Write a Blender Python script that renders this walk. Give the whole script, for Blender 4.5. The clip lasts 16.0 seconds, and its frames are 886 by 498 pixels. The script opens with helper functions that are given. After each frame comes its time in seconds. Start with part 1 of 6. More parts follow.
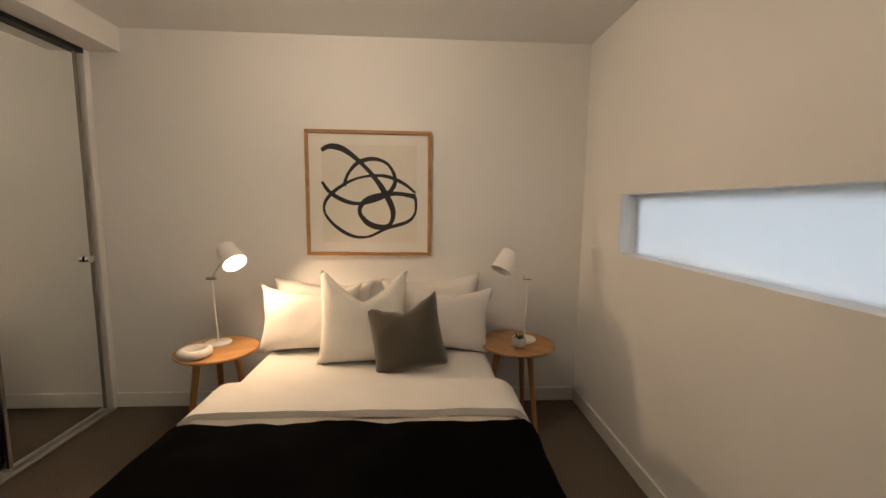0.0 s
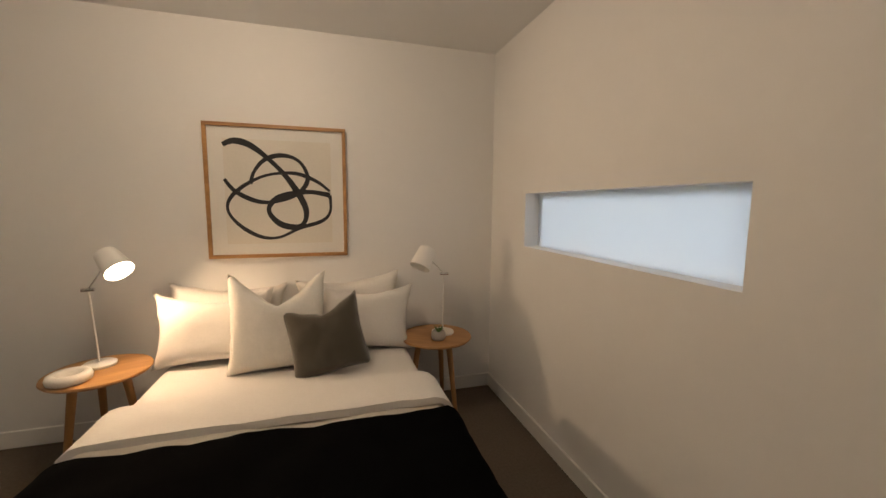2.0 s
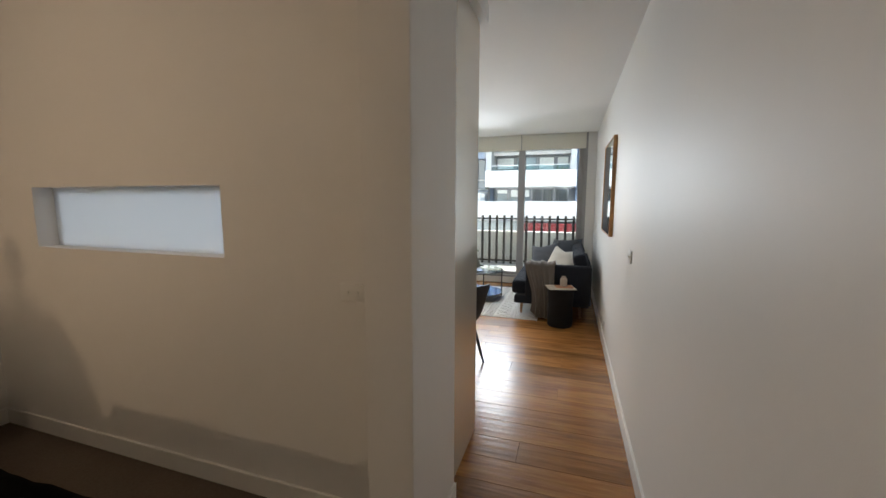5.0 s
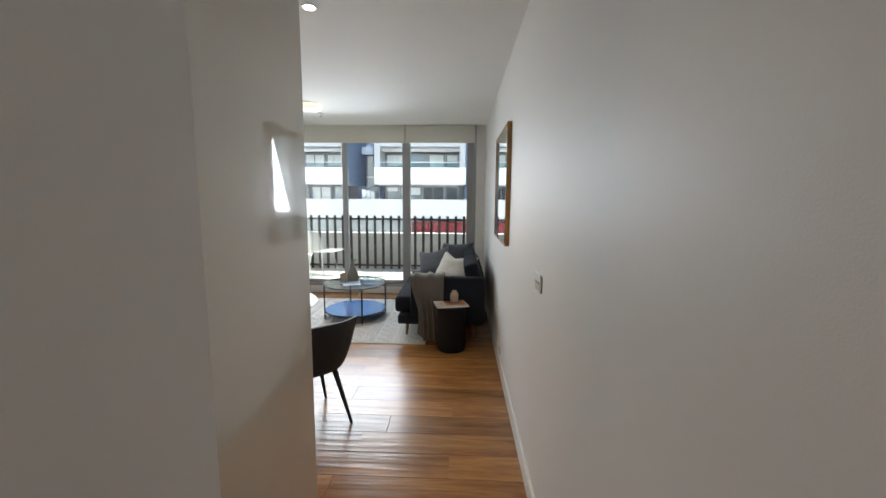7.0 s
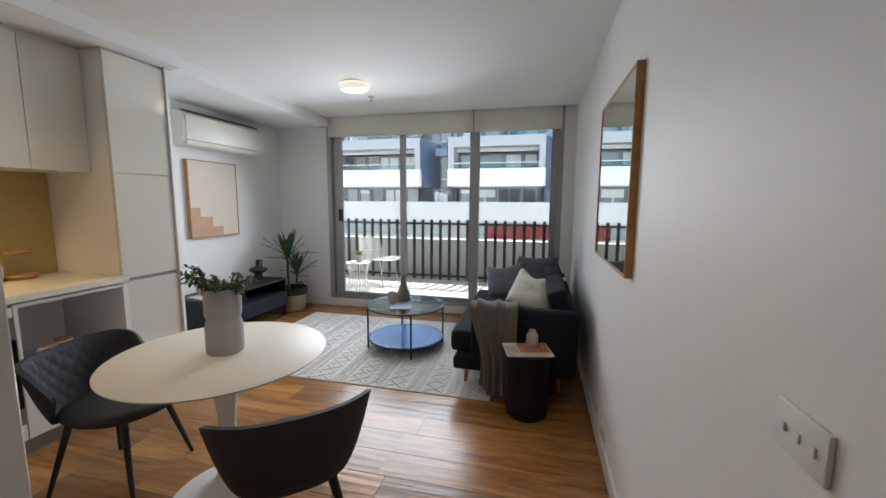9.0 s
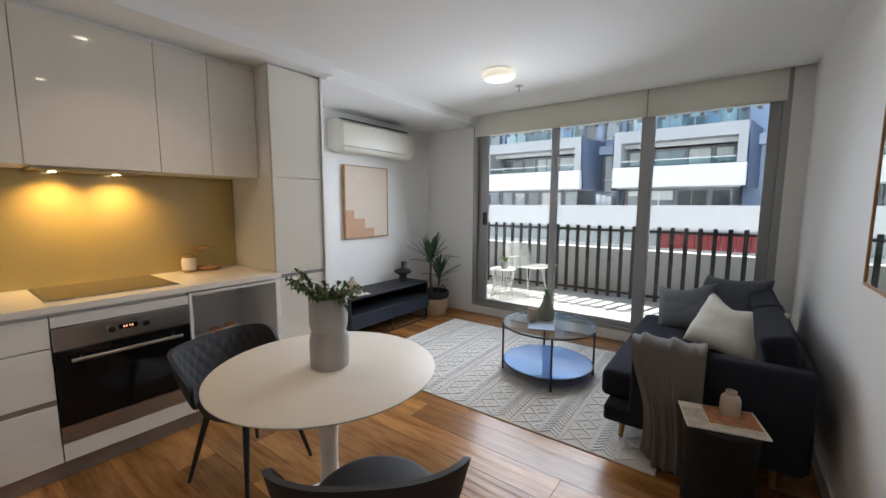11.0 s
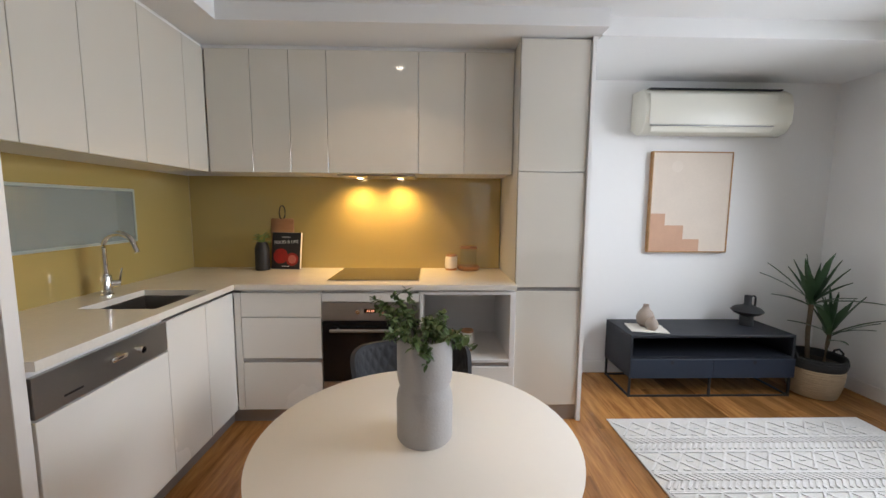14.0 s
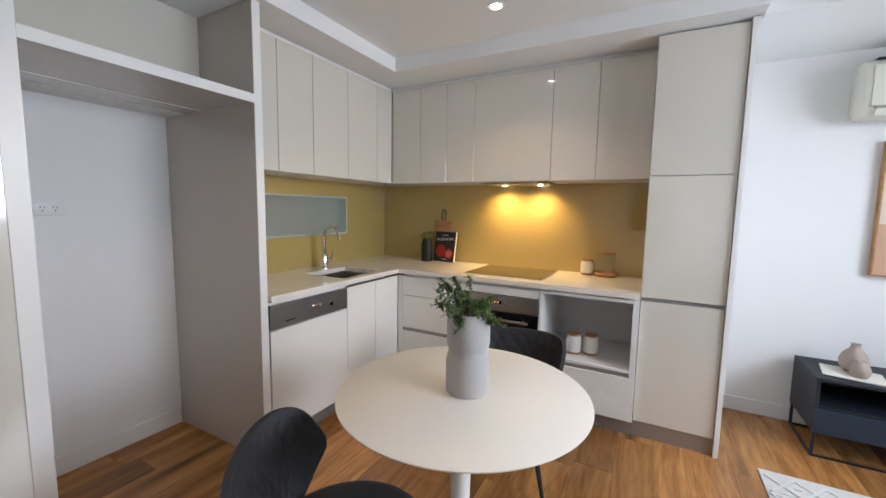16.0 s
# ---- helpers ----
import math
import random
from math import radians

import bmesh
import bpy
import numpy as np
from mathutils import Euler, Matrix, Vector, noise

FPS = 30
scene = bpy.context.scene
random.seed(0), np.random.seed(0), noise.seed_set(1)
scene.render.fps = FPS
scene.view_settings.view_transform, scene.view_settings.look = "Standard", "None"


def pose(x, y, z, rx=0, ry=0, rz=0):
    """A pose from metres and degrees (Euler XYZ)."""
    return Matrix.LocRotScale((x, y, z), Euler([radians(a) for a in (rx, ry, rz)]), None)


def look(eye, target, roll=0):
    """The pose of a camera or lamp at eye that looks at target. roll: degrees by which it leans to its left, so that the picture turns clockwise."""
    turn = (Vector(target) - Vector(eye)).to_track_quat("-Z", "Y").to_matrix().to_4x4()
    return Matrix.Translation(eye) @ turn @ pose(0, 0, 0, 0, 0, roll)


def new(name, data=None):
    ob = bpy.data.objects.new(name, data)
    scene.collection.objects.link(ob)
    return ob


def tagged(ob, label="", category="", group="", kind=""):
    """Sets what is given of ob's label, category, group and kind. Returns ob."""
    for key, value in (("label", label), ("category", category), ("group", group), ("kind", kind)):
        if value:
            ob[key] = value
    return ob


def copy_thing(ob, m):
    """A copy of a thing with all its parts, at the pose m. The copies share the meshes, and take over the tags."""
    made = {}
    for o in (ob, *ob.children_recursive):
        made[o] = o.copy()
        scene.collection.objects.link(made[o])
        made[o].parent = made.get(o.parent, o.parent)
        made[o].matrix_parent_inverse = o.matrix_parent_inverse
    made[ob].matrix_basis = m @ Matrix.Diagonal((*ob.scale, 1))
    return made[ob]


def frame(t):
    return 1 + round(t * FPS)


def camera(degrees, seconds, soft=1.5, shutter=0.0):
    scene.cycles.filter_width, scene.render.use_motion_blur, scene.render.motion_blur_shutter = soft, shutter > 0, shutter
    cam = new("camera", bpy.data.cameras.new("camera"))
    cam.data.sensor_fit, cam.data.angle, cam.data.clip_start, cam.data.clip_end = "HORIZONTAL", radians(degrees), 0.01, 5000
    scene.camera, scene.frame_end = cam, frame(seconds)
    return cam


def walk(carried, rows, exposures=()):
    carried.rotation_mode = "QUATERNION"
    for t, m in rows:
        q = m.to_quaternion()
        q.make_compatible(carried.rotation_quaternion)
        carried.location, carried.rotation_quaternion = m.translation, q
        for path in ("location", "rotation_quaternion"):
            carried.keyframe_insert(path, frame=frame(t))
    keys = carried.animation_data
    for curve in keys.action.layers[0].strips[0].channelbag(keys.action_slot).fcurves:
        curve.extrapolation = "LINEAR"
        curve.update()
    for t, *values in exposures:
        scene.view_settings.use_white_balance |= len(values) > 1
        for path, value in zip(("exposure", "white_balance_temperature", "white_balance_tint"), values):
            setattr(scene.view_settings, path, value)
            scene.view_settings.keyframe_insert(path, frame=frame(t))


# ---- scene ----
cam = camera(97.7, 16.0)
PATH = [
    (0, (0.340, 0.062, 1.394), (0.451, 2.046, 1.172), 0.7),
    (0.5, (0.345, 0.054, 1.388), (0.478, 2.038, 1.172), 0.7),
    (1, (0.341, 0.048, 1.382), (0.560, 2.026, 1.171), 0.6),
    (1.5, (0.333, 0.046, 1.392), (0.685, 2.002, 1.169), 0.6),
    (2, (0.284, 0.022, 1.392), (0.848, 1.928, 1.167), 0.4),
    (2.5, (0.246, -0.027, 1.392), (1.074, 1.780, 1.170), 0.3),
    (3, (0.234, -0.073, 1.4), (1.285, 1.613, 1.17), 0.4),
    (3.5, (0.276, -0.176, 1.389), (1.541, 1.358, 1.171), 0.2),
    (4, (0.252, -0.345, 1.405), (1.781, 0.923, 1.17), 0.2),
    (4.5, (0.175, -0.531, 1.394), (1.923, 0.411, 1.155), 0.1),
    (5, (0.107, -0.635, 1.398), (1.994, -0.02, 1.152), 0.1),
    (7.3, (1.228, -0.649, 1.424), (3.21, -0.569, 1.169), 0.3),
    (7.5, (1.374, -0.649, 1.415), (3.356, -0.569, 1.161), 0.2),
    (8, (1.655, -0.618, 1.414), (3.637, -0.531, 1.166), 0.4),
    (8.5, (1.89, -0.605, 1.411), (3.862, -0.386, 1.159), 0.2),
    (9, (2.054, -0.608, 1.405), (3.984, -0.138, 1.162), 0.3),
    (9.5, (2.242, -0.569, 1.393), (4.09, 0.158, 1.151), 0.3),
    (9.7, (2.312, -0.554, 1.394), (4.118, 0.27, 1.153), 0.2),
    (12, (2.756, -0.527, 1.385), (4.162, 0.875, 1.15), 0.2),
    (12.5, (2.984, -0.415, 1.396), (4.222, 1.137, 1.15), 0.1),
    (13, (3.126, -0.294, 1.399), (4.149, 1.407, 1.16), 0.5),
    (13.5, (3.354, -0.245, 1.393), (3.939, 1.653, 1.158), 0.4),
    (14, (3.524, -0.274, 1.369), (3.572, 1.714, 1.153), 0.4),
    (14.5, (3.673, -0.34, 1.384), (3.345, 1.621, 1.172), 0.7),
    (15, (3.846, -0.39, 1.385), (3.249, 1.507, 1.173), 0.7),
    (15.5, (3.985, -0.432, 1.385), (3.18, 1.387, 1.172), 0.8),
    (16, (4.057, -0.467, 1.373), (3.12, 1.288, 1.168), 1.0),
]
walk(cam, [(t, look(eye, target, roll)) for t, eye, target, roll in PATH],
     exposures=[(0.0, 2.3, 6600, 10), (1.5, 2.25, 6600, 10), (3.0, 2.32, 6650, 10), (3.5, 2.42, 6500, 10), (4.0, 2.2, 6100, 10), (4.5, 1.8, 6600, 10), (5.0, 1.7, 6650, 10), (7.5, 1.38, 6500, 10), (8.5, 1.2, 6450, 11), (9.5, 1.16, 6450, 12), (12.5, 1.1, 6580, 15), (13.5, 1.2, 6600, 15), (14.5, 1.57, 6430, 15), (16.0, 1.54, 6200, 15)])

# ---- world, sun, large lights ----
TO_SUN = Vector((0.62, -0.20, 0.76)).normalized()
world = bpy.data.worlds.new("sky_world")
scene.world = world
world.use_nodes = True
_wn = world.node_tree
_sky = _wn.nodes.new("ShaderNodeTexSky")
_sky.sky_type = "NISHITA"
_sky.sun_disc = False
_sky.sun_elevation = math.asin(TO_SUN.z)
_sky.sun_rotation = math.atan2(TO_SUN.x, TO_SUN.y)
_wn.nodes["Background"].inputs["Strength"].default_value = 0.15
_wn.links.new(_sky.outputs["Color"], _wn.nodes["Background"].inputs["Color"])


def lamp(name, kind, energy, colour, m, size=0.1, size_y=None, spot=None, blend=0.5):
    data = bpy.data.lights.new(name, kind)
    data.energy, data.color = energy, colour
    if kind == "AREA":
        data.size = size
        if size_y:
            data.shape, data.size_y = "RECTANGLE", size_y
    elif kind == "SUN":
        data.angle = radians(0.6)
    else:
        data.shadow_soft_size = size
    if kind == "SPOT":
        data.spot_size, data.spot_blend = radians(spot), blend
    ob = new(name, data)
    ob.matrix_world = m
    return ob


lamp("sun", "SUN", 5.0, (1.0, 0.95, 0.88), look(TO_SUN * 30, (0, 0, 0)))
# added fill lamp just inside the balcony doors, boosts the daylight that enters there
_day = lamp("daylight_fill", "AREA", 18.5, (0.82, 0.91, 1.0), look((6.53, 1.08, 1.72), (4.2, 1.20, 0.85)), 1.75, 1.05)
_day.data.spread = radians(134)
lamp("oyster_bulb", "POINT", 0.3, (1.0, 0.93, 0.72), pose(5.395, 1.04, 2.35), 0.09)
for _y in (1.60, 0.195):
    lamp("downlight_bulb", "SPOT", 5.8, (1.0, 0.74, 0.47), pose(3.25, _y, 2.445), 0.04, spot=125)
for _x in (2.99, 3.28):
    lamp("hood_bulb", "SPOT", 10.0, (1.0, 0.66, 0.26), look((_x, 2.545, 1.567), (_x, 2.62, 0.9)), 0.02, spot=140, blend=1.0)
lamp("bedside_bulb", "SPOT", 3.7, (1.0, 0.66, 0.39), look((-0.735, 2.352, 1.030), (-0.135, 2.02, 0.58)), 0.045, spot=178, blend=0.8)
lamp("bedroom_bulb", "POINT", 4.5, (1.0, 0.77, 0.56), pose(-0.15, 1.48, 2.375), 0.09)

# ---- materials ----
def material(name, colour, rough=0.6, metal=0.0, vary=0.06, scale=8.0, bump=0.0, bump_scale=120.0, coat=0.0, spec=0.5, island=0.0, sheen=0.0, stretch=(1, 1, 1), fine=0.04):
    m = bpy.data.materials.new(name)
    m.use_nodes = True
    nt = m.node_tree
    p = nt.nodes["Principled BSDF"]
    N, L = nt.nodes.new, nt.links.new
    co = N("ShaderNodeTexCoord")
    mp = N("ShaderNodeMapping")
    mp.inputs["Scale"].default_value = stretch
    L(co.outputs["Object"], mp.inputs["Vector"])
    big = N("ShaderNodeTexNoise")
    big.inputs["Scale"].default_value, big.inputs["Detail"].default_value = scale, 4
    small = N("ShaderNodeTexNoise")
    small.inputs["Scale"].default_value, small.inputs["Detail"].default_value = scale * 14, 3
    L(mp.outputs[0], big.inputs["Vector"])
    L(mp.outputs[0], small.inputs["Vector"])
    add = N("ShaderNodeMath")
    add.operation = "MULTIPLY_ADD"
    L(big.outputs["Fac"], add.inputs[0])
    add.inputs[1].default_value = 2 * vary
    add.inputs[2].default_value = 1 - vary - fine
    add2 = N("ShaderNodeMath")
    add2.operation = "MULTIPLY_ADD"
    L(small.outputs["Fac"], add2.inputs[0])
    add2.inputs[1].default_value = 2 * fine
    L(add.outputs[0], add2.inputs[2])
    fac = add2.outputs[0]
    if island:
        oi = N("ShaderNodeObjectInfo")
        a3 = N("ShaderNodeMath")
        a3.operation = "MULTIPLY_ADD"
        L(oi.outputs["Random"], a3.inputs[0])
        a3.inputs[1].default_value, a3.inputs[2].default_value = 2 * island, 1 - island
        a4 = N("ShaderNodeMath")
        a4.operation = "MULTIPLY"
        L(a3.outputs[0], a4.inputs[0])
        L(fac, a4.inputs[1])
        fac = a4.outputs[0]
    mix = N("ShaderNodeVectorMath")
    mix.operation = "SCALE"
    mix.inputs[0].default_value = colour
    L(fac, mix.inputs["Scale"])
    L(mix.outputs[0], p.inputs["Base Color"])
    rr = N("ShaderNodeMath")
    rr.operation = "MULTIPLY_ADD"
    L(big.outputs["Fac"], rr.inputs[0])
    rr.inputs[1].default_value, rr.inputs[2].default_value = 0.12, max(0.02, rough - 0.06)
    L(rr.outputs[0], p.inputs["Roughness"])
    p.inputs["Metallic"].default_value = metal
    p.inputs["Specular IOR Level"].default_value = spec
    p.inputs["Coat Weight"].default_value = coat
    p.inputs["Coat Roughness"].default_value = 0.05
    if sheen:
        p.inputs["Sheen Weight"].default_value = sheen
    if bump:
        bn = N("ShaderNodeTexNoise")
        bn.inputs["Scale"].default_value, bn.inputs["Detail"].default_value = bump_scale, 3
        L(mp.outputs[0], bn.inputs["Vector"])
        b = N("ShaderNodeBump")
        b.inputs["Strength"].default_value, b.inputs["Distance"].default_value = bump, 0.004
        L(bn.outputs["Fac"], b.inputs["Height"])
        L(b.outputs[0], p.inputs["Normal"])
    return m


def glass_material(name, tint=(0.93, 0.97, 0.96), haze=0.0):
    m = bpy.data.materials.new(name)
    m.use_nodes = True
    nt = m.node_tree
    nt.nodes.clear()
    N, L = nt.nodes.new, nt.links.new
    out, mix, tr, gl, fr = N("ShaderNodeOutputMaterial"), N("ShaderNodeMixShader"), N("ShaderNodeBsdfTransparent"), N("ShaderNodeBsdfGlossy"), N("ShaderNodeLayerWeight")
    pw, sc = N("ShaderNodeMath"), N("ShaderNodeMath")
    tr.inputs["Color"].default_value = (*tint, 1)
    gl.inputs["Roughness"].default_value = 0.01
    fr.inputs["Blend"].default_value = 0.5
    pw.operation, sc.operation = "POWER", "MULTIPLY_ADD"
    L(fr.outputs["Facing"], pw.inputs[0])
    pw.inputs[1].default_value = 5.0
    L(pw.outputs[0], sc.inputs[0])
    sc.inputs[1].default_value, sc.inputs[2].default_value = 0.85, 0.04
    L(sc.outputs[0], mix.inputs[0])
    body = tr.outputs[0]
    if haze:
        df, hz = N("ShaderNodeBsdfDiffuse"), N("ShaderNodeMixShader")
        df.inputs["Color"].default_value = (0.42, 0.46, 0.42, 1)
        hz.inputs[0].default_value = haze
        L(tr.outputs[0], hz.inputs[1])
        L(df.outputs[0], hz.inputs[2])
        body = hz.outputs[0]
    L(body, mix.inputs[1])
    L(gl.outputs[0], mix.inputs[2])
    L(mix.outputs[0], out.inputs["Surface"])
    return m


def frosted_material(name):
    m = bpy.data.materials.new(name)
    m.use_nodes = True
    nt = m.node_tree
    nt.nodes.clear()
    N, L = nt.nodes.new, nt.links.new
    out, mix, tl, rf = N("ShaderNodeOutputMaterial"), N("ShaderNodeMixShader"), N("ShaderNodeBsdfTranslucent"), N("ShaderNodeBsdfGlass")
    tl.inputs["Color"].default_value = (0.95, 0.965, 1.0, 1)
    rf.inputs["Color"].default_value = (0.93, 0.97, 1.0, 1)
    rf.inputs["Roughness"].default_value = 0.42
    rf.inputs["IOR"].default_value = 1.4
    mix.inputs[0].default_value = 0.12
    L(tl.outputs[0], mix.inputs[1])
    L(rf.outputs[0], mix.inputs[2])
    L(mix.outputs[0], out.inputs["Surface"])
    return m


def glow_material(name, colour, strength):
    m = bpy.data.materials.new(name)
    m.use_nodes = True
    p = m.node_tree.nodes["Principled BSDF"]
    p.inputs["Base Color"].default_value = (0.9, 0.9, 0.88, 1)
    p.inputs["Emission Color"].default_value = (*colour, 1)
    p.inputs["Emission Strength"].default_value = strength
    return m


def wood_material(name, dark, light, rough=0.35, axis=1, ring=7.0, island=0.0, ripple=0.0, coat=0.0, knots=False):
    """Grain that runs along one axis of the object."""
    m = bpy.data.materials.new(name)
    m.use_nodes = True
    nt = m.node_tree
    p = nt.nodes["Principled BSDF"]
    N, L = nt.nodes.new, nt.links.new
    co, mp = N("ShaderNodeTexCoord"), N("ShaderNodeMapping")
    sc = [9.0, 9.0, 9.0]
    sc[axis] = 0.9
    mp.inputs["Scale"].default_value = sc
    oi = N("ShaderNodeObjectInfo")
    off = N("ShaderNodeVectorMath")
    off.operation = "SCALE"
    off.inputs[0].default_value = (37.0, 53.0, 29.0)
    L(oi.outputs["Random"], off.inputs["Scale"])
    L(co.outputs["Object"], mp.inputs["Vector"])
    ad = N("ShaderNodeVectorMath")
    L(mp.outputs[0], ad.inputs[0])
    L(off.outputs[0], ad.inputs[1])
    n1, n2 = N("ShaderNodeTexNoise"), N("ShaderNodeTexNoise")
    n1.inputs["Scale"].default_value, n1.inputs["Detail"].default_value, n1.inputs["Distortion"].default_value = 1.1, 5, 1.2
    n2.inputs["Scale"].default_value, n2.inputs["Detail"].default_value = ring, 6
    L(ad.outputs[0], n1.inputs["Vector"])
    L(ad.outputs[0], n2.inputs["Vector"])
    mx = N("ShaderNodeMath")
    mx.operation = "MULTIPLY_ADD"
    L(n1.outputs["Fac"], mx.inputs[0])
    mx.inputs[1].default_value = 0.65
    s2 = N("ShaderNodeMath")
    s2.operation = "MULTIPLY"
    s2.inputs[1].default_value = 0.35
    L(n2.outputs["Fac"], s2.inputs[0])
    L(s2.outputs[0], mx.inputs[2])
    ramp = N("ShaderNodeValToRGB")
    ramp.color_ramp.elements[0].position, ramp.color_ramp.elements[0].color = 0.32, (*dark, 1)
    ramp.color_ramp.elements[1].position, ramp.color_ramp.elements[1].color = 0.66, (*light, 1)
    L(mx.outputs[0], ramp.inputs[0])
    col = ramp.outputs[0]
    if island:
        a3 = N("ShaderNodeMath")
        a3.operation = "MULTIPLY_ADD"
        L(oi.outputs["Random"], a3.inputs[0])
        a3.inputs[1].default_value, a3.inputs[2].default_value = 2 * island, 1 - island
        v = N("ShaderNodeVectorMath")
        v.operation = "SCALE"
        L(col, v.inputs[0])
        L(a3.outputs[0], v.inputs["Scale"])
        col = v.outputs[0]
    if knots:
        vo = N("ShaderNodeTexVoronoi")
        vo.inputs["Scale"].default_value = 0.42
        L(ad.outputs[0], vo.inputs["Vector"])
        kr = N("ShaderNodeMapRange")
        kr.inputs["From Min"].default_value, kr.inputs["From Max"].default_value = 0.02, 0.16
        kr.inputs["To Min"].default_value, kr.inputs["To Max"].default_value = 0.25, 1.0
        L(vo.outputs["Distance"], kr.inputs["Value"])
        v2 = N("ShaderNodeVectorMath")
        v2.operation = "SCALE"
        L(col, v2.inputs[0])
        L(kr.outputs[0], v2.inputs["Scale"])
        col = v2.outputs[0]
    L(col, p.inputs["Base Color"])
    p.inputs["Roughness"].default_value = rough
    p.inputs["Coat Weight"].default_value = coat
    p.inputs["Coat Roughness"].default_value = 0.08
    b = N("ShaderNodeBump")
    b.inputs["Strength"].default_value, b.inputs["Distance"].default_value = 0.15, 0.002
    L(n2.outputs["Fac"], b.inputs["Height"])
    last = b.outputs[0]
    if ripple:
        w = N("ShaderNodeTexNoise")
        m2 = N("ShaderNodeMapping")
        m2.inputs["Scale"].default_value = (26.0, 1.3, 1.0)
        L(co.outputs["Object"], m2.inputs["Vector"])
        L(m2.outputs[0], w.inputs["Vector"])
        w.inputs["Scale"].default_value, w.inputs["Detail"].default_value = 1.0, 1
        b2 = N("ShaderNodeBump")
        b2.inputs["Strength"].default_value, b2.inputs["Distance"].default_value = 1.0, ripple
        L(w.outputs["Fac"], b2.inputs["Height"])
        L(last, b2.inputs["Normal"])
        last = b2.outputs[0]
        L(last, p.inputs["Coat Normal"])
    L(last, p.inputs["Normal"])
    return m


M_WALL = material("wall_paint", (0.80, 0.79, 0.77), 0.55, vary=0.015, scale=1.5, bump=0.06, bump_scale=260, fine=0.01)
M_CEIL = material("ceiling_paint", (0.82, 0.82, 0.81), 0.8, vary=0.015, scale=1.2, bump=0.03, bump_scale=200, fine=0.01)
M_TRIM = material("trim_paint", (0.80, 0.79, 0.76), 0.35, vary=0.02, scale=3, fine=0.01)
M_CARPET = material("carpet", (0.135, 0.108, 0.083), 0.95, vary=0.12, scale=5, bump=0.9, bump_scale=420, fine=0.25, spec=0.1)
M_PLANK = wood_material("floor_timber", (0.18, 0.072, 0.020), (0.47, 0.222, 0.068), 0.26, 1, 8.0, 0.32, 0.0024, 0.10, True)
M_PLANK.node_tree.nodes["Principled BSDF"].inputs["Specular IOR Level"].default_value = 0.32
M_GLOSS = material("gloss_white_laminate", (0.68, 0.645, 0.565), 0.16, vary=0.01, scale=2, coat=1.0, fine=0.005)
M_GLOSS.node_tree.nodes["Principled BSDF"].inputs["Coat Roughness"].default_value = 0.02
M_GLOSS.node_tree.nodes["Principled BSDF"].inputs["Coat IOR"].default_value = 1.75
M_GLOSS_BASE = material("satin_white_laminate", (0.78, 0.765, 0.715), 0.26, vary=0.01, scale=2, coat=0.3, fine=0.005)
M_CARCASS = material("carcass_white", (0.74, 0.73, 0.71), 0.4, vary=0.015, scale=3, fine=0.005)
M_STONE = material("benchtop_stone", (0.76, 0.72, 0.64), 0.18, vary=0.03, scale=6, fine=0.06, coat=0.2)
M_SPLASH = material("olive_glass_splashback", (0.42, 0.318, 0.112), 0.12, vary=0.015, scale=2, coat=1.0, fine=0.005)
M_STEEL = material("brushed_steel", (0.42, 0.41, 0.39), 0.32, 1.0, vary=0.05, scale=4, stretch=(1, 30, 30), fine=0.05)
M_CHROME = material("chrome", (0.8, 0.8, 0.8), 0.08, 1.0, vary=0.01, fine=0.0)
M_BLACKGLASS = material("black_glass", (0.006, 0.006, 0.007), 0.06, vary=0.1, coat=0.0, spec=0.3)
M_ALU = material("grey_aluminium", (0.36, 0.36, 0.36), 0.42, 0.5, vary=0.04, scale=5)
M_BLACK = material("black_metal", (0.012, 0.012, 0.013), 0.5, 0.0, vary=0.1, scale=10)
M_NAVY = material("dark_blue_lacquer", (0.008, 0.010, 0.016), 0.55, vary=0.08, scale=6, bump=0.05, bump_scale=60)
M_FABRIC = material("charcoal_upholstery", (0.018, 0.021, 0.029), 0.9, vary=0.15, scale=9, bump=0.5, bump_scale=700, fine=0.2, sheen=0.05, spec=0.1)
M_LEATHER = material("dark_grey_leatherette", (0.019, 0.020, 0.023), 0.66, vary=0.12, scale=12, bump=0.25, bump_scale=300, fine=0.1)
M_WHITE = material("white_lacquer", (0.82, 0.80, 0.76), 0.32, vary=0.01, scale=2, coat=0.1, fine=0.005)
M_OAK = wood_material("oak", (0.30, 0.145, 0.048), (0.50, 0.27, 0.105), 0.4, 0, 6.0)
M_OAK_Z = wood_material("oak_upright", (0.28, 0.13, 0.045), (0.46, 0.24, 0.09), 0.4, 2, 6.0)
M_LINEN = material("white_linen", (0.74, 0.71, 0.67), 0.85, vary=0.03, scale=6, bump=0.35, bump_scale=500, fine=0.05, sheen=0.2)
M_BLACKTHROW = material("black_throw", (0.0022, 0.0022, 0.0024), 0.9, vary=0.2, scale=8, bump=0.8, bump_scale=300, fine=0.3, spec=0.02)
M_MIRROR = material("mirror_silver", (0.88, 0.90, 0.88), 0.02, 1.0, vary=0.0, fine=0.0)
M_MIRROR.node_tree.nodes["Principled BSDF"].inputs["Roughness"].default_value = 0.0
for _l in list(M_MIRROR.node_tree.nodes["Principled BSDF"].inputs["Roughness"].links):
    M_MIRROR.node_tree.links.remove(_l)
M_GLASS = glass_material("clear_glass")
M_FROST = frosted_material("frosted_glass")
M_BLIND = material("roller_blind_fabric", (0.82, 0.80, 0.74), 0.8, vary=0.02, scale=3, bump=0.2, bump_scale=600)
_nt = M_BLIND.node_tree
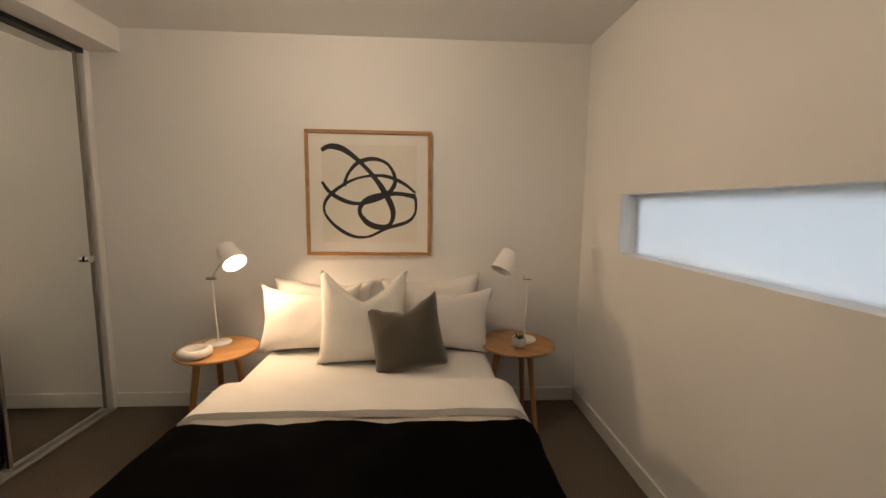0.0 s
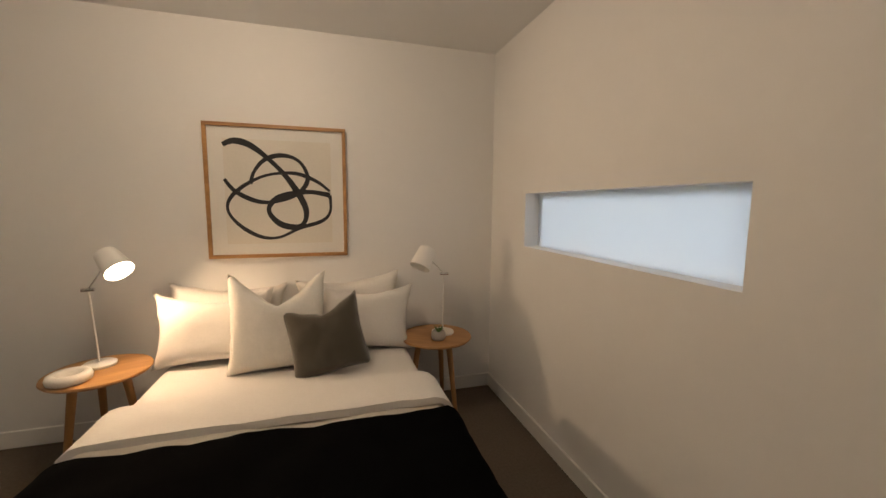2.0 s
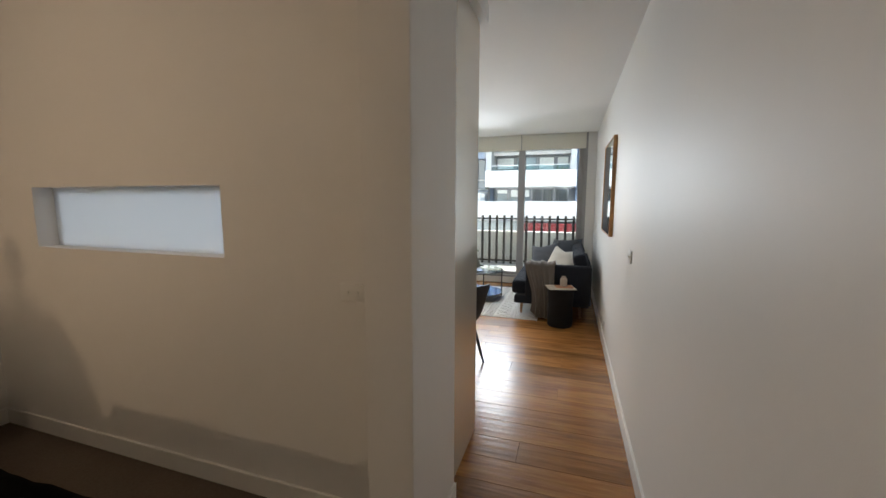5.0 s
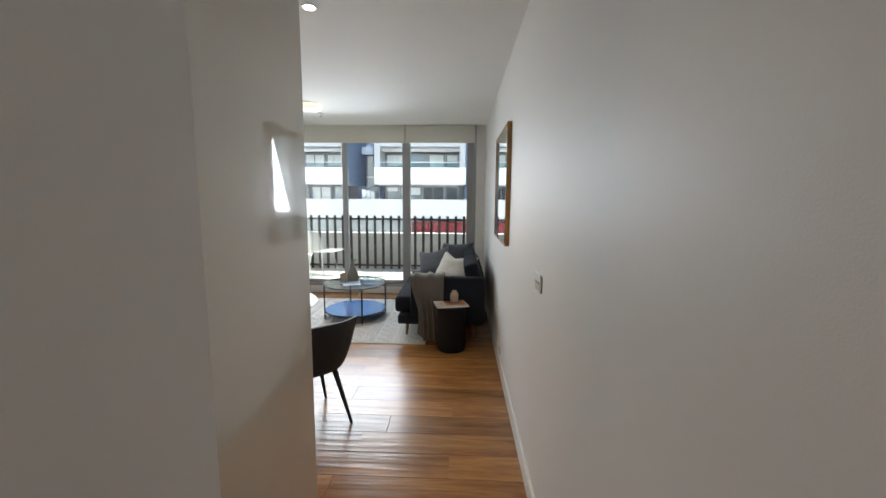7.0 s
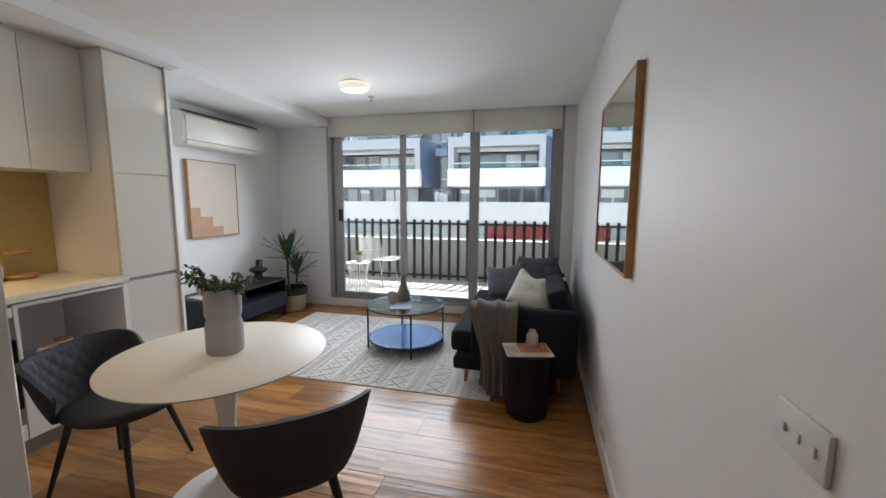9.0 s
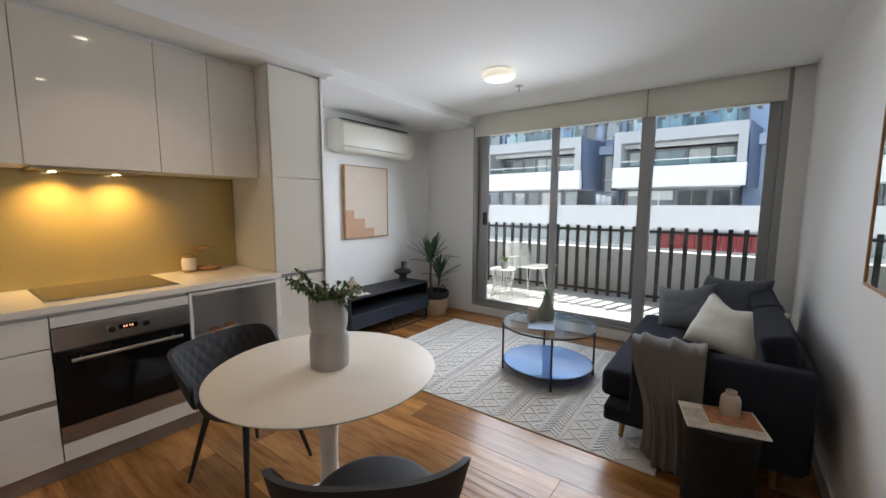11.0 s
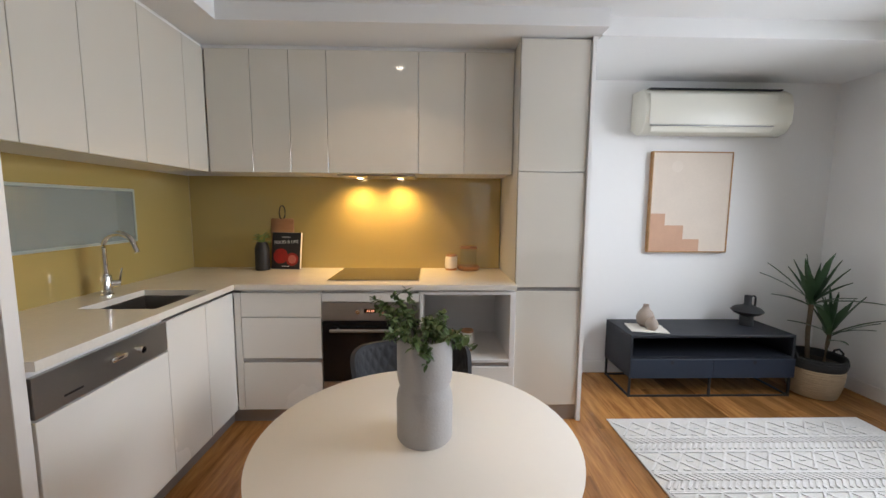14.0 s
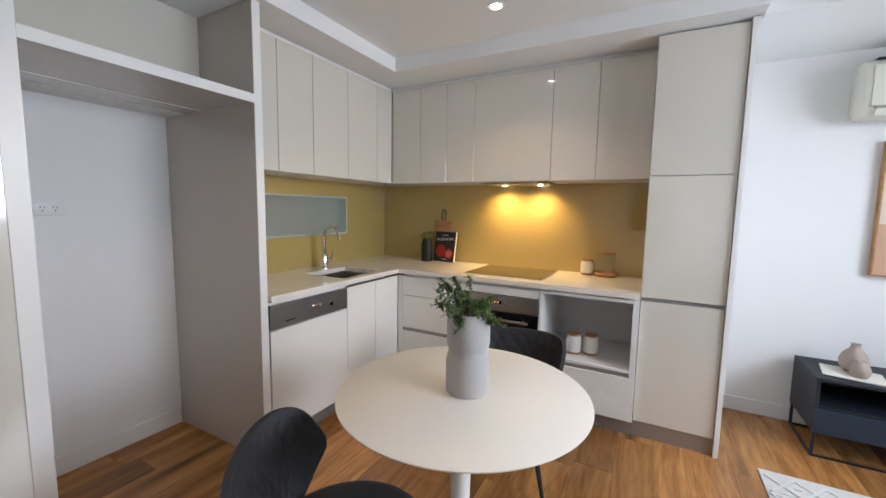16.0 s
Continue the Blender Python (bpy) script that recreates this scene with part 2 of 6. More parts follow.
_tl, _mx = _nt.nodes.new("ShaderNodeBsdfTranslucent"), _nt.nodes.new("ShaderNodeMixShader")
_tl.inputs["Color"].default_value = (0.90, 0.88, 0.80, 1)
_mx.inputs[0].default_value = 0.45
_nt.links.new(_nt.nodes["Principled BSDF"].outputs[0], _mx.inputs[1])
_nt.links.new(_tl.outputs[0], _mx.inputs[2])
_nt.links.new(_mx.outputs[0], _nt.nodes["Material Output"].inputs["Surface"])
M_CONC = material("pale_concrete", (0.42, 0.42, 0.41), 0.8, vary=0.1, scale=2, bump=0.2, bump_scale=50)


# ---- mesh helpers ----
def bm_new():
    return bmesh.new()


def box(bm, x0, x1, y0, y1, z0, z1, bevel=0.0, seg=2):
    m = Matrix.Translation(((x0 + x1) / 2, (y0 + y1) / 2, (z0 + z1) / 2)) @ Matrix.Diagonal((x1 - x0, y1 - y0, z1 - z0, 1))
    r = bmesh.ops.create_cube(bm, size=1, matrix=m)
    if bevel:
        es = list({e for v in r["verts"] for e in v.link_edges})
        bmesh.ops.bevel(bm, geom=es, offset=bevel, segments=seg, profile=0.5, affect="EDGES")
    return bm


def cyl(bm, x, y, z0, z1, r0, r1=None, n=24, m=None):
    r1 = r0 if r1 is None else r1
    mm = Matrix.Translation((x, y, (z0 + z1) / 2))
    bmesh.ops.create_cone(bm, cap_ends=True, segments=n, radius1=r0, radius2=r1, depth=z1 - z0, matrix=(m or Matrix()) @ mm)
    return bm


def rod(bm, a, b, r0, r1=None, n=10):
    a, b = Vector(a), Vector(b)
    d = b - a
    m = Matrix.Translation((a + b) / 2) @ d.to_track_quat("Z", "Y").to_matrix().to_4x4()
    bmesh.ops.create_cone(bm, cap_ends=True, segments=n, radius1=r0, radius2=r0 if r1 is None else r1, depth=d.length, matrix=m)
    return bm


def lathe(bm, profile, x=0, y=0, z=0, n=36, sx=1, sy=1):
    """Turns a profile of (radius, height) round the upright axis; closes it where the radius is 0."""
    rings = []
    for r, h in profile:
        if r < 1e-5:
            rings.append([bm.verts.new((x, y, z + h))])
        else:
            rings.append([bm.verts.new((x + sx * r * math.cos(2 * math.pi * i / n), y + sy * r * math.sin(2 * math.pi * i / n), z + h)) for i in range(n)])
    for a, b in zip(rings, rings[1:]):
        for i in range(n):
            j = (i + 1) % n
            q = [a[i % len(a)], a[j % len(a)], b[j % len(b)], b[i % len(b)]]
            q = list(dict.fromkeys(q))
            if len(q) > 2:
                bm.faces.new(q)
    return bm


def tube(bm, pts, r, n=8, closed=False):
    """A round tube along a line of points."""
    pts = [Vector(p) for p in pts]
    rings = []
    k = len(pts)
    up = Vector((0, 0, 1))
    for i, p in enumerate(pts):
        a = pts[(i - 1) % k] if closed or i else p
        b = pts[(i + 1) % k] if closed or i < k - 1 else p
        d = (b - a).normalized()
        s = d.cross(up)
        if s.length < 0.05:
            s = d.cross(Vector((1, 0, 0)))
        s.normalize()
        t = s.cross(d)
        rings.append([bm.verts.new(p + r * (math.cos(2 * math.pi * j / n) * s + math.sin(2 * math.pi * j / n) * t)) for j in range(n)])
    for i in range(k if closed else k - 1):
        a, b = rings[i], rings[(i + 1) % k]
        for j in range(n):
            bm.faces.new((a[j], a[(j + 1) % n], b[(j + 1) % n], b[j]))
    if not closed:
        bm.faces.new(rings[0][::-1])
        bm.faces.new(rings[-1])
    return bm


def grid(bm, nu, nv, f):
    """A sheet of nu x nv cells; f(u, v) gives each place."""
    vs = [[bm.verts.new(f(i / nu, j / nv)) for j in range(nv + 1)] for i in range(nu + 1)]
    for i in range(nu):
        for j in range(nv):
            bm.faces.new((vs[i][j], vs[i + 1][j], vs[i + 1][j + 1], vs[i][j + 1]))
    return bm


def mesh_of(name, bm, mat, smooth=35):
    bmesh.ops.recalc_face_normals(bm, faces=bm.faces)
    if smooth:
        for f in bm.faces:
            f.smooth = True
        lim = radians(smooth)
        for e in bm.edges:
            if len(e.link_faces) == 2 and e.calc_face_angle(0) > lim:
                e.smooth = False
    me = bpy.data.meshes.new(name)
    bm.to_mesh(me)
    bm.free()
    me.materials.append(mat)
    return me


def part(name, bm, mat, parent, label="", smooth=35):
    ob = new(name, mesh_of(name, bm, mat, smooth))
    ob.parent = parent
    return tagged(ob, label)


def thing(name, m, label, category, group=""):
    ob = new(name)
    ob.empty_display_size = 0.05
    ob.matrix_world = m
    return tagged(ob, label, category, group)


def single(name, bm, mat, label, category, m=None, group="", smooth=35):
    ob = new(name, mesh_of(name, bm, mat, smooth))
    if m is not None:
        ob.matrix_world = m
    return tagged(ob, label, category, group)


def structure(name, bm, mat, label="", smooth=0):
    ob = new(name, mesh_of(name, bm, mat, smooth))
    return tagged(ob, label, kind="structure")


# ---- the large structure ----
ZL, ZB = 2.462, 2.465         # ceilings: living room, bedroom
XW, XK = 1.455, 1.70         # the wall between bedroom and kitchen
YB, YK, YT, YS = 2.70, 2.675, 2.82, -1.00
XE = 6.72

structure("wall_bed_north", box(bm_new(), -2.40, XW, YB, YB + 0.15, 0, ZB), M_WALL, "warm white painted plaster wall behind the bed")
bm = bm_new()
box(bm, XW, XK, 0.846, YB + 0.15, 0, 1.140)
box(bm, XW, 1.50, 0, 0.846, 0, 1.88)
box(bm, XW, XK, 0, 0.846, 1.88, 2.6)
box(bm, XW, XK, 0.846, YB + 0.15, 1.468, 2.6)
box(bm, XW, XK, 0.846, 0.85, 1.140, 1.468)
box(bm, XW, XK, 2.19, YB + 0.15, 1.140, 1.468)
structure("wall_between_rooms", bm, M_WALL, "white painted wall with a long low window slot")
structure("wall_nib", box(bm_new(), 1.214, XK, -0.172, 0, 0, 2.6, 0.003, 1), M_WALL, "white painted wall end beside the bedroom opening")
structure("wall_south", box(bm_new(), -2.55, 6.95, YS - 0.15, YS, 0, 2.6), M_WALL, "long white painted wall")
structure("wall_kitchen_north", box(bm_new(), XK, 4.03, YK + 0.008, YT + 0.15, 0, 2.6), M_WALL, "wall behind the kitchen")
structure("wall_tv_north", box(bm_new(), 4.03, 6.95, YT, YT + 0.15, 0, 2.6), M_WALL, "white painted wall behind the media unit")
bm = bm_new()
box(bm, XE, 6.95, 2.10, YT, 0, 2.6)
box(bm, XE, 6.95, YS, -0.87, 0, 2.6)
box(bm, XE, 6.95, -0.87, 2.10, 0, 0.10)
structure("wall_east", bm, M_WALL, "white window wall")
structure("wall_west", box(bm_new(), -2.55, -2.40, YS, YB + 0.15, 0, 2.6), M_WALL, "wall behind the wardrobe")
bm = bm_new()
box(bm, -2.55, 1.30, YS - 0.15, YB + 0.15, ZB, 2.6)
box(bm, 1.30, XW + 0.01, 0.0, YB + 0.01, ZB, 2.6)
structure("ceiling_bedroom", bm, M_CEIL, "white plaster ceiling")
bm = bm_new()
box(bm, 1.30, XW + 0.02, YS - 0.15, 0.0, ZL, 2.6)
box(bm, XW + 0.02, 6.66, YS - 0.15, YT + 0.15, ZL, 2.6)
box(bm, 6.66, 7.05, YS - 0.15, YT + 0.15, ZL + 0.06, 2.6)
structure("ceiling_living", bm, M_CEIL, "white plaster ceiling with a blind recess")
structure("ceiling_beam_wardrobe", box(bm_new(), -2.40, -1.54, YS, YB, 2.318, ZB), M_WALL, "dropped beam over the wardrobe doors")
structure("ceiling_bulkhead_sink", box(bm_new(), XK, 2.34, -0.17, YT, 2.365, ZL), M_CEIL, "dropped plaster bulkhead over the sink")
structure("ceiling_bulkhead_oven", box(bm_new(), 2.34, 4.49, 1.96, YT, 2.365, ZL), M_CEIL, "dropped plaster bulkhead over the oven")
structure("ceiling_bulkhead_media", box(bm_new(), 4.49, XE, 2.05, YT, 2.355, ZL), M_CEIL, "dropped plaster bulkhead over the media wall")
bm = bm_new()
box(bm, -2.55, 1.30, YS - 0.15, YB + 0.15, -0.12, 0.0)
box(bm, 1.30, XW + 0.05, -0.05, YB + 0.05, -0.12, 0.0)
structure("floor_bedroom", bm, M_CARPET, "dark brown cut-pile carpet")
floor = structure("floor_living", box(bm_new(), 1.30, 6.95, YS - 0.15, YT + 0.15, -0.12, -0.012), M_PLANK, "hand-scraped timber plank floor")
structure("trim_threshold", box(bm_new(), 1.285, 1.315, YS, -0.172, 0.0, 0.006), M_ALU, "slim metal threshold strip")

# skirting
SK = [("baseboard_bed_north", -1.74, XW - 0.014, YB - 0.014, YB), ("baseboard_bed_east", XW - 0.014, XW, 0.0, YB), ("baseboard_south", -1.7, XE, YS, YS + 0.014),
      ("baseboard_tv_north", 4.49, XE, YT - 0.014, YT), ("baseboard_window", XE - 0.014, XE, YS + 0.014, YT - 0.014), ("baseboard_nib", 1.214, XK, -0.184, -0.170), ("baseboard_niche", 1.50, 1.514, 0.01, 0.82)]
for nm, x0, x1, y0, y1 in SK:
    structure(nm, box(bm_new(), x0, x1, y0, y1, 0.0, 0.10, 0.003, 1), M_TRIM, "white painted skirting board")

# ---- bedroom ----
M_TRACK = material("satin_silver_track", (0.62, 0.60, 0.56), 0.3, 0.9, vary=0.04, scale=5)
M_STILE = material("bronze_stile", (0.20, 0.18, 0.15), 0.5, 0.3, vary=0.04, scale=5)
M_PAPER = material("art_paper", (0.74, 0.70, 0.62), 0.8, vary=0.03, scale=5)
M_MAT = material("mount_board", (0.78, 0.76, 0.71), 0.8, vary=0.01, scale=5)
M_INK = material("black_ink", (0.02, 0.02, 0.022), 0.7, vary=0.2, scale=30)
M_CERAMIC = material("white_ceramic", (0.74, 0.71, 0.66), 0.4, vary=0.05, scale=12, bump=0.1, bump_scale=80)
M_GREYCER = material("grey_ceramic", (0.42, 0.40, 0.385), 0.6, vary=0.05, scale=10, bump=0.25, bump_scale=140)
M_DARKCUSH = material("dark_olive_velvet", (0.060, 0.050, 0.032), 0.85, vary=0.12, scale=10, bump=0.4, bump_scale=500, sheen=0.4)
M_EURO = material("patterned_linen", (0.76, 0.73, 0.67), 0.85, vary=0.1, scale=5, bump=0.35, bump_scale=450, fine=0.06)
M_LEAF = material("green_leaf", (0.065, 0.145, 0.032), 0.45, vary=0.3, scale=14, fine=0.1)
M_LEAF2 = material("pale_green_leaf", (0.14, 0.24, 0.05), 0.45, vary=0.25, scale=14, fine=0.1)
M_SPRIG = material("dark_sprig_leaf", (0.072, 0.125, 0.034), 0.5, vary=0.45, scale=22, fine=0.15)
M_SOIL = material("soil", (0.04, 0.03, 0.02), 0.95, vary=0.2, scale=30, bump=0.8, bump_scale=90)
M_PLASTIC = material("white_plastic", (0.78, 0.78, 0.76), 0.35, vary=0.01, scale=4, fine=0.005)
M_BULB = glow_material("lit_bulb_glass", (1.0, 0.80, 0.58), 6.0)
M_DIFF = glow_material("lit_diffuser", (1.0, 0.93, 0.68), 0.25)
M_DOWN = glow_material("lit_downlight", (1.0, 0.90, 0.72), 5.0)
M_HOODGLOW = glow_material("lit_hood_lens", (1.0, 0.80, 0.45), 9.0)


def quad_plate(bm, cx, cy, cz, w, d, h, bevel=0.0):
    return box(bm, cx - w / 2, cx + w / 2, cy - d / 2, cy + d / 2, cz, cz + h, bevel)


def catmull(pts, k=8):
    out = []
    p = [pts[0]] + list(pts) + [pts[-1]]
    for i in range(1, len(p) - 2):
        for j in range(k):
            t = j / k
            out.append(tuple(0.5 * (2 * b + (c - a) * t + (2 * a - 5 * b + 4 * c - d) * t * t + (3 * b - a - 3 * c + d) * t ** 3)
                             for a, b, c, d in zip(p[i - 1], p[i], p[i + 1], p[i + 2])))
    out.append(tuple(pts[-1]))
    return out


def brush(bm, pts, y, width):
    """A flat brush stroke in an upright plane, through points (x, z)."""
    pts = catmull(pts)
    prev = None
    for i, (x, z) in enumerate(pts):
        a, b = pts[max(0, i - 1)], pts[min(len(pts) - 1, i + 1)]
        dx, dz = b[0] - a[0], b[1] - a[1]
        n = math.hypot(dx, dz) or 1
        w = width * (0.75 + 0.35 * math.sin(i * 0.13) ** 2) / 2
        v1, v2 = bm.verts.new((x - dz / n * w, y, z + dx / n * w)), bm.verts.new((x + dz / n * w, y, z - dx / n * w))
        if prev:
            bm.faces.new((prev[0], v1, v2, prev[1]))
        prev = (v1, v2)


def framed(name, x0, x1, z0, z1, yw, depth, rail, mat_frame, label, category, face=-1):
    """A frame against a wall at yw, facing -y (face=-1) or +y (face=1). Returns the thing and the y of its front."""
    t = thing(name, pose((x0 + x1) / 2, yw, z0), label, category)
    w, h = (x1 - x0) / 2, z1 - z0
    ya, yb = sorted((0.0, face * depth))
    for nm, a in (("frame_rail", (-w, w, ya, yb, 0, rail)), ("frame_rail", (-w, w, ya, yb, h - rail, h)),
                  ("frame_stile", (-w, -w + rail, ya, yb, rail, h - rail)), ("frame_stile", (w - rail, w, ya, yb, rail, h - rail))):
        part(nm, box(bm_new(), *a, 0.002, 1), mat_frame, t)
    return t, w, h


# mirrored wardrobe
wd = thing("mirrored_wardrobe", pose(-1.75, 1.2, 0), "mirrored sliding wardrobe doors in silver frames under a beam", "wardrobe")
for y0, y1, xo in ((0.82, 1.43, 0.0), (0.20, 0.86, -0.035), (-0.42, 0.24, 0.0), (-1.1, -0.38, -0.035), (-2.15, -1.06, 0.0)):
    d = part("mirror_door", box(bm_new(), xo - 0.02, xo - 0.004, y0, y1, 0.03, 2.29), M_MIRROR, wd, "tall mirrored sliding door")
    part("stile", box(bm_new(), xo - 0.024, xo + 0.004, y1 - 0.014, y1, 0.03, 2.29, 0.002, 1), M_STILE, d)
    part("stile", box(bm_new(), xo - 0.024, xo + 0.004, y0, y0 + 0.014, 0.03, 2.29, 0.002, 1), M_STILE, d)
    part("bottom_rail", box(bm_new(), xo - 0.024, xo + 0.004, y0, y1, 0.012, 0.03), M_TRACK, d)
    h = bm_new()
    cyl(h, 0, 0, 0, 0.022, 0.022, n=20)
    bmesh.ops.transform(h, matrix=Matrix.Translation((xo + 0.003, y1 - 0.05, 1.035)) @ Matrix.Rotation(radians(90), 4, "Y"), verts=h.verts)
    part("knob", h, M_CHROME, d, "small round metal knob")
part("floor_track", box(bm_new(), -0.07, 0.02, -2.2, 1.45, 0.0, 0.011, 0.003, 1), M_TRACK, wd)
part("floor_track_lip", box(bm_new(), 0.024, 0.04, -2.2, 1.45, 0.0, 0.018, 0.003, 1), M_TRACK, wd)
part("head_track", box(bm_new(), -0.07, 0.03, -2.2, 1.45, 2.29, 2.317), M_BLACK, wd)
structure("trim_wardrobe_jamb", box(bm_new(), -1.80, -1.725, 2.655, YB - 0.001, 0, 2.317, 0.003, 1), M_TRIM, "white painted wardrobe jamb")

# bed
BX, BW, BY0, BY1 = 0.07, 0.69, 0.60, 2.64
bed = thing("bed", pose(BX, (BY0 + BY1) / 2, 0), "double bed made up with white linen", "bed")
hb = (BY1 - BY0) / 2
part("base", box(bm_new(), -BW, BW, -hb, hb, 0.06, 0.27, 0.02), M_FABRIC, bed, "dark fabric bed base")
part("mattress", box(bm_new(), -BW, BW, -hb, hb, 0.27, 0.475, 0.05, 4), M_LINEN, bed, "white fitted sheet on mattress")
for sx in (-1, 1):
    for sy in (-1, 1):
        part("leg", cyl(bm_new(), sx * 0.6, sy * 0.9, 0, 0.06, 0.03), M_BLACK, bed)


def drape(y0, y1, top, side, thick, w, foot=None, wob=0.006, seed=0.0, slump=0.03):
    """A cloth laid across the bed from y0 to y1 (along its length): over the top and down both sides; closed with a thickness."""
    bm = bm_new()
    nu, nv = 72, 28
    def place(u, v, off):
        s = (u - 0.5) * 2
        run = w + (top - side)
        d = abs(s) * run
        r = 0.055
        if d < w - r:
            x, z = d, top
        elif d < w - r + r * 1.57:
            a = (d - (w - r)) / r
            x, z = w - r + r * math.sin(a), top - r + r * math.cos(a)
        else:
            k = d - (w - r + r * 1.57)
            x, z = w + 0.03 * k / 0.3 + 0.006 * math.sin(k * 40), top - r - k
        y = y0 + (y1 - y0) * v
        wv = wob * noise.noise((x * 5 * (1 if s > 0 else -1) + seed, y * 4, seed)) + 0.5 * wob * noise.noise((s * 14 + seed, y * 9, 3))
        nx = max(0.0, min(1.0, (d - w + r) / (r * 1.57)))
        zz = z + wv * (1 - nx) * 2 - slump * (abs(s) * (1 - nx)) ** 4
        xx = x + wv * nx * 2
        xx += off * nx
        zz += off * (1 - nx)
        return Vector((math.copysign(xx, s), y + 0.004 * noise.noise((s * 3, v * 2, seed + 5)), max(zz, 0.05)))
    a = [[bm.verts.new(place(i / nu, j / nv, thick)) for j in range(nv + 1)] for i in range(nu + 1)]
    b = [[bm.verts.new(place(i / nu, j / nv, 0)) for j in range(nv + 1)] for i in range(nu + 1)]
    for i in range(nu):
        for j in range(nv):
            bm.faces.new((a[i][j], a[i + 1][j], a[i + 1][j + 1], a[i][j + 1]))
            bm.faces.new((b[i][j], b[i][j + 1], b[i + 1][j + 1], b[i + 1][j]))
    for i in range(nu):
        bm.faces.new((a[i][0], b[i][0], b[i + 1][0], a[i + 1][0]))
        bm.faces.new((a[i][nv], a[i + 1][nv], b[i + 1][nv], b[i][nv]))
    for j in range(nv):
        bm.faces.new((a[0][j], a[0][j + 1], b[0][j + 1], b[0][j]))
        bm.faces.new((a[nu][j], b[nu][j], b[nu][j + 1], a[nu][j + 1]))
    return bm


M_DUVET = material("ivory_duvet_cotton", (0.60, 0.55, 0.47), 0.85, vary=0.03, scale=5, bump=0.3, bump_scale=420, fine=0.05, sheen=0.2)
dv = thing("duvet", pose(BX, 0, 0), "ivory cotton duvet folded back near the pillows", "duvet")
part("cover", drape(0.57, 1.87, 0.478, 0.10, 0.02, 0.705, wob=0.006), M_DUVET, dv, smooth=60)
fold = drape(1.63, 1.915, 0.498, 0.14, 0.034, 0.722, wob=0.003, seed=4.0)
bmesh.ops.bevel(fold, geom=[e for e in fold.edges if len(e.link_faces) == 2 and e.calc_face_angle(0) > 1.2], offset=0.0165, segments=4, profile=0.5, affect="EDGES")
part("folded_band", fold, M_LINEN, dv, "thick white folded-back edge", smooth=70)
throw = drape(0.54, 1.55, 0.511, 0.06, 0.014, 0.735, wob=0.010, seed=9.0)
single("throw_blanket", throw, M_BLACKTHROW, "black woven throw blanket spread over the foot of the bed", "blanket", pose(BX, 0, 0), smooth=60)


def pillow(name, m, w, h, t, mat, label, ears=0.0, sag=0.0, seed=0.0, group="", pinch=0.07, nu=26, back=None):
    """A stuffed cushion that stands in the local xz plane, its thickness along y; ears pulls its upper corners up, sag chops its top."""
    bm = bm_new()
    def place(u, v, side):
        x, z = (u - 0.5) * 2, (v - 0.5) * 2
        e = max(0.0, (1 - x ** 4)) * max(0.0, (1 - z ** 4))
        th = t / 2 * e ** 0.5
        ex = 1 - pinch * (1 - abs(z) ** 2.0) * abs(x) ** 3
        ez = 1 - pinch * (1 - abs(x) ** 2.0) * abs(z) ** 3
        px, pz = x * ex * w / 2, z * ez * h / 2
        if z > 0:
            pz += ears * abs(x) ** 1.6 * z * z - sag * (1 - min(1, abs(x) * 1.2)) * z * z
        wr = 0.008 * noise.noise((px * 9 + seed, pz * 9, side + seed)) * e + 0.004 * noise.noise((px * 24 + seed, pz * 24, side)) * e
        rim = (1 - e) ** 2 * 0.016
        ripple = rim * noise.noise((px * 16 + seed * 3, pz * 16, seed))
        px += 0.6 * rim * noise.noise((pz * 14 + seed, x * 2, seed))
        return Vector((px, side * (th + wr) + ripple, pz + h / 2 + (0.6 * rim * noise.noise((px * 14, z * 2, seed + 5)) if z > -0.6 else 0)))
    for side in (-1, 1):
        grid(bm, nu, nu, lambda u, v, s=side: place(u, v, s))
    bmesh.ops.remove_doubles(bm, verts=bm.verts, dist=0.0008)
    ob = single(name, bm, mat, label, "cushion" if name != "pillow" else "pillow", m, group, smooth=80)
    if back:
        ob.data.materials.append(back)
        for p in ob.data.polygons:
            p.material_index = 1 if p.center.y > 0 else 0
    return ob


PG = "pillows on the bed"
pillow("pillow", pose(-0.33, 2.61, 0.48, -8, 3, 2), 0.66, 0.40, 0.16, M_LINEN, "white cotton pillow standing against the wall behind", seed=1, ears=0.03, pinch=0.12, group=PG)
pillow("pillow", pose(0.43, 2.61, 0.50, -8, -4, -2), 0.68, 0.40, 0.16, M_LINEN, "white cotton pillow standing against the wall behind", seed=2, ears=0.03, pinch=0.12, group=PG)
pillow("pillow", pose(-0.36, 2.45, 0.47, -16, 0, 3), 0.64, 0.38, 0.20, M_LINEN, "white cotton pillow with pointed corners, lit by the lamp", seed=3, ears=0.055, pinch=0.14, group=PG)
pillow("pillow", pose(0.46, 2.45, 0.47, -16, 3, -4), 0.66, 0.38, 0.20, M_LINEN, "white cotton pillow with pointed corners", seed=4, ears=0.055, pinch=0.14, group=PG)
euro = pillow("cushion", pose(0.00, 2.26, 0.47, -15, 0, 2), 0.52, 0.47, 0.19, M_EURO, "large off-white cushion with faint line pattern, chopped top", ears=0.085, sag=0.10, seed=5)
pillow("cushion", pose(0.295, 2.13, 0.478, -20, -13, -4), 0.42, 0.37, 0.15, M_DARKCUSH, "small dark olive velvet cushion with pale linen back", ears=0.045, sag=0.035, seed=6, back=M_EURO)


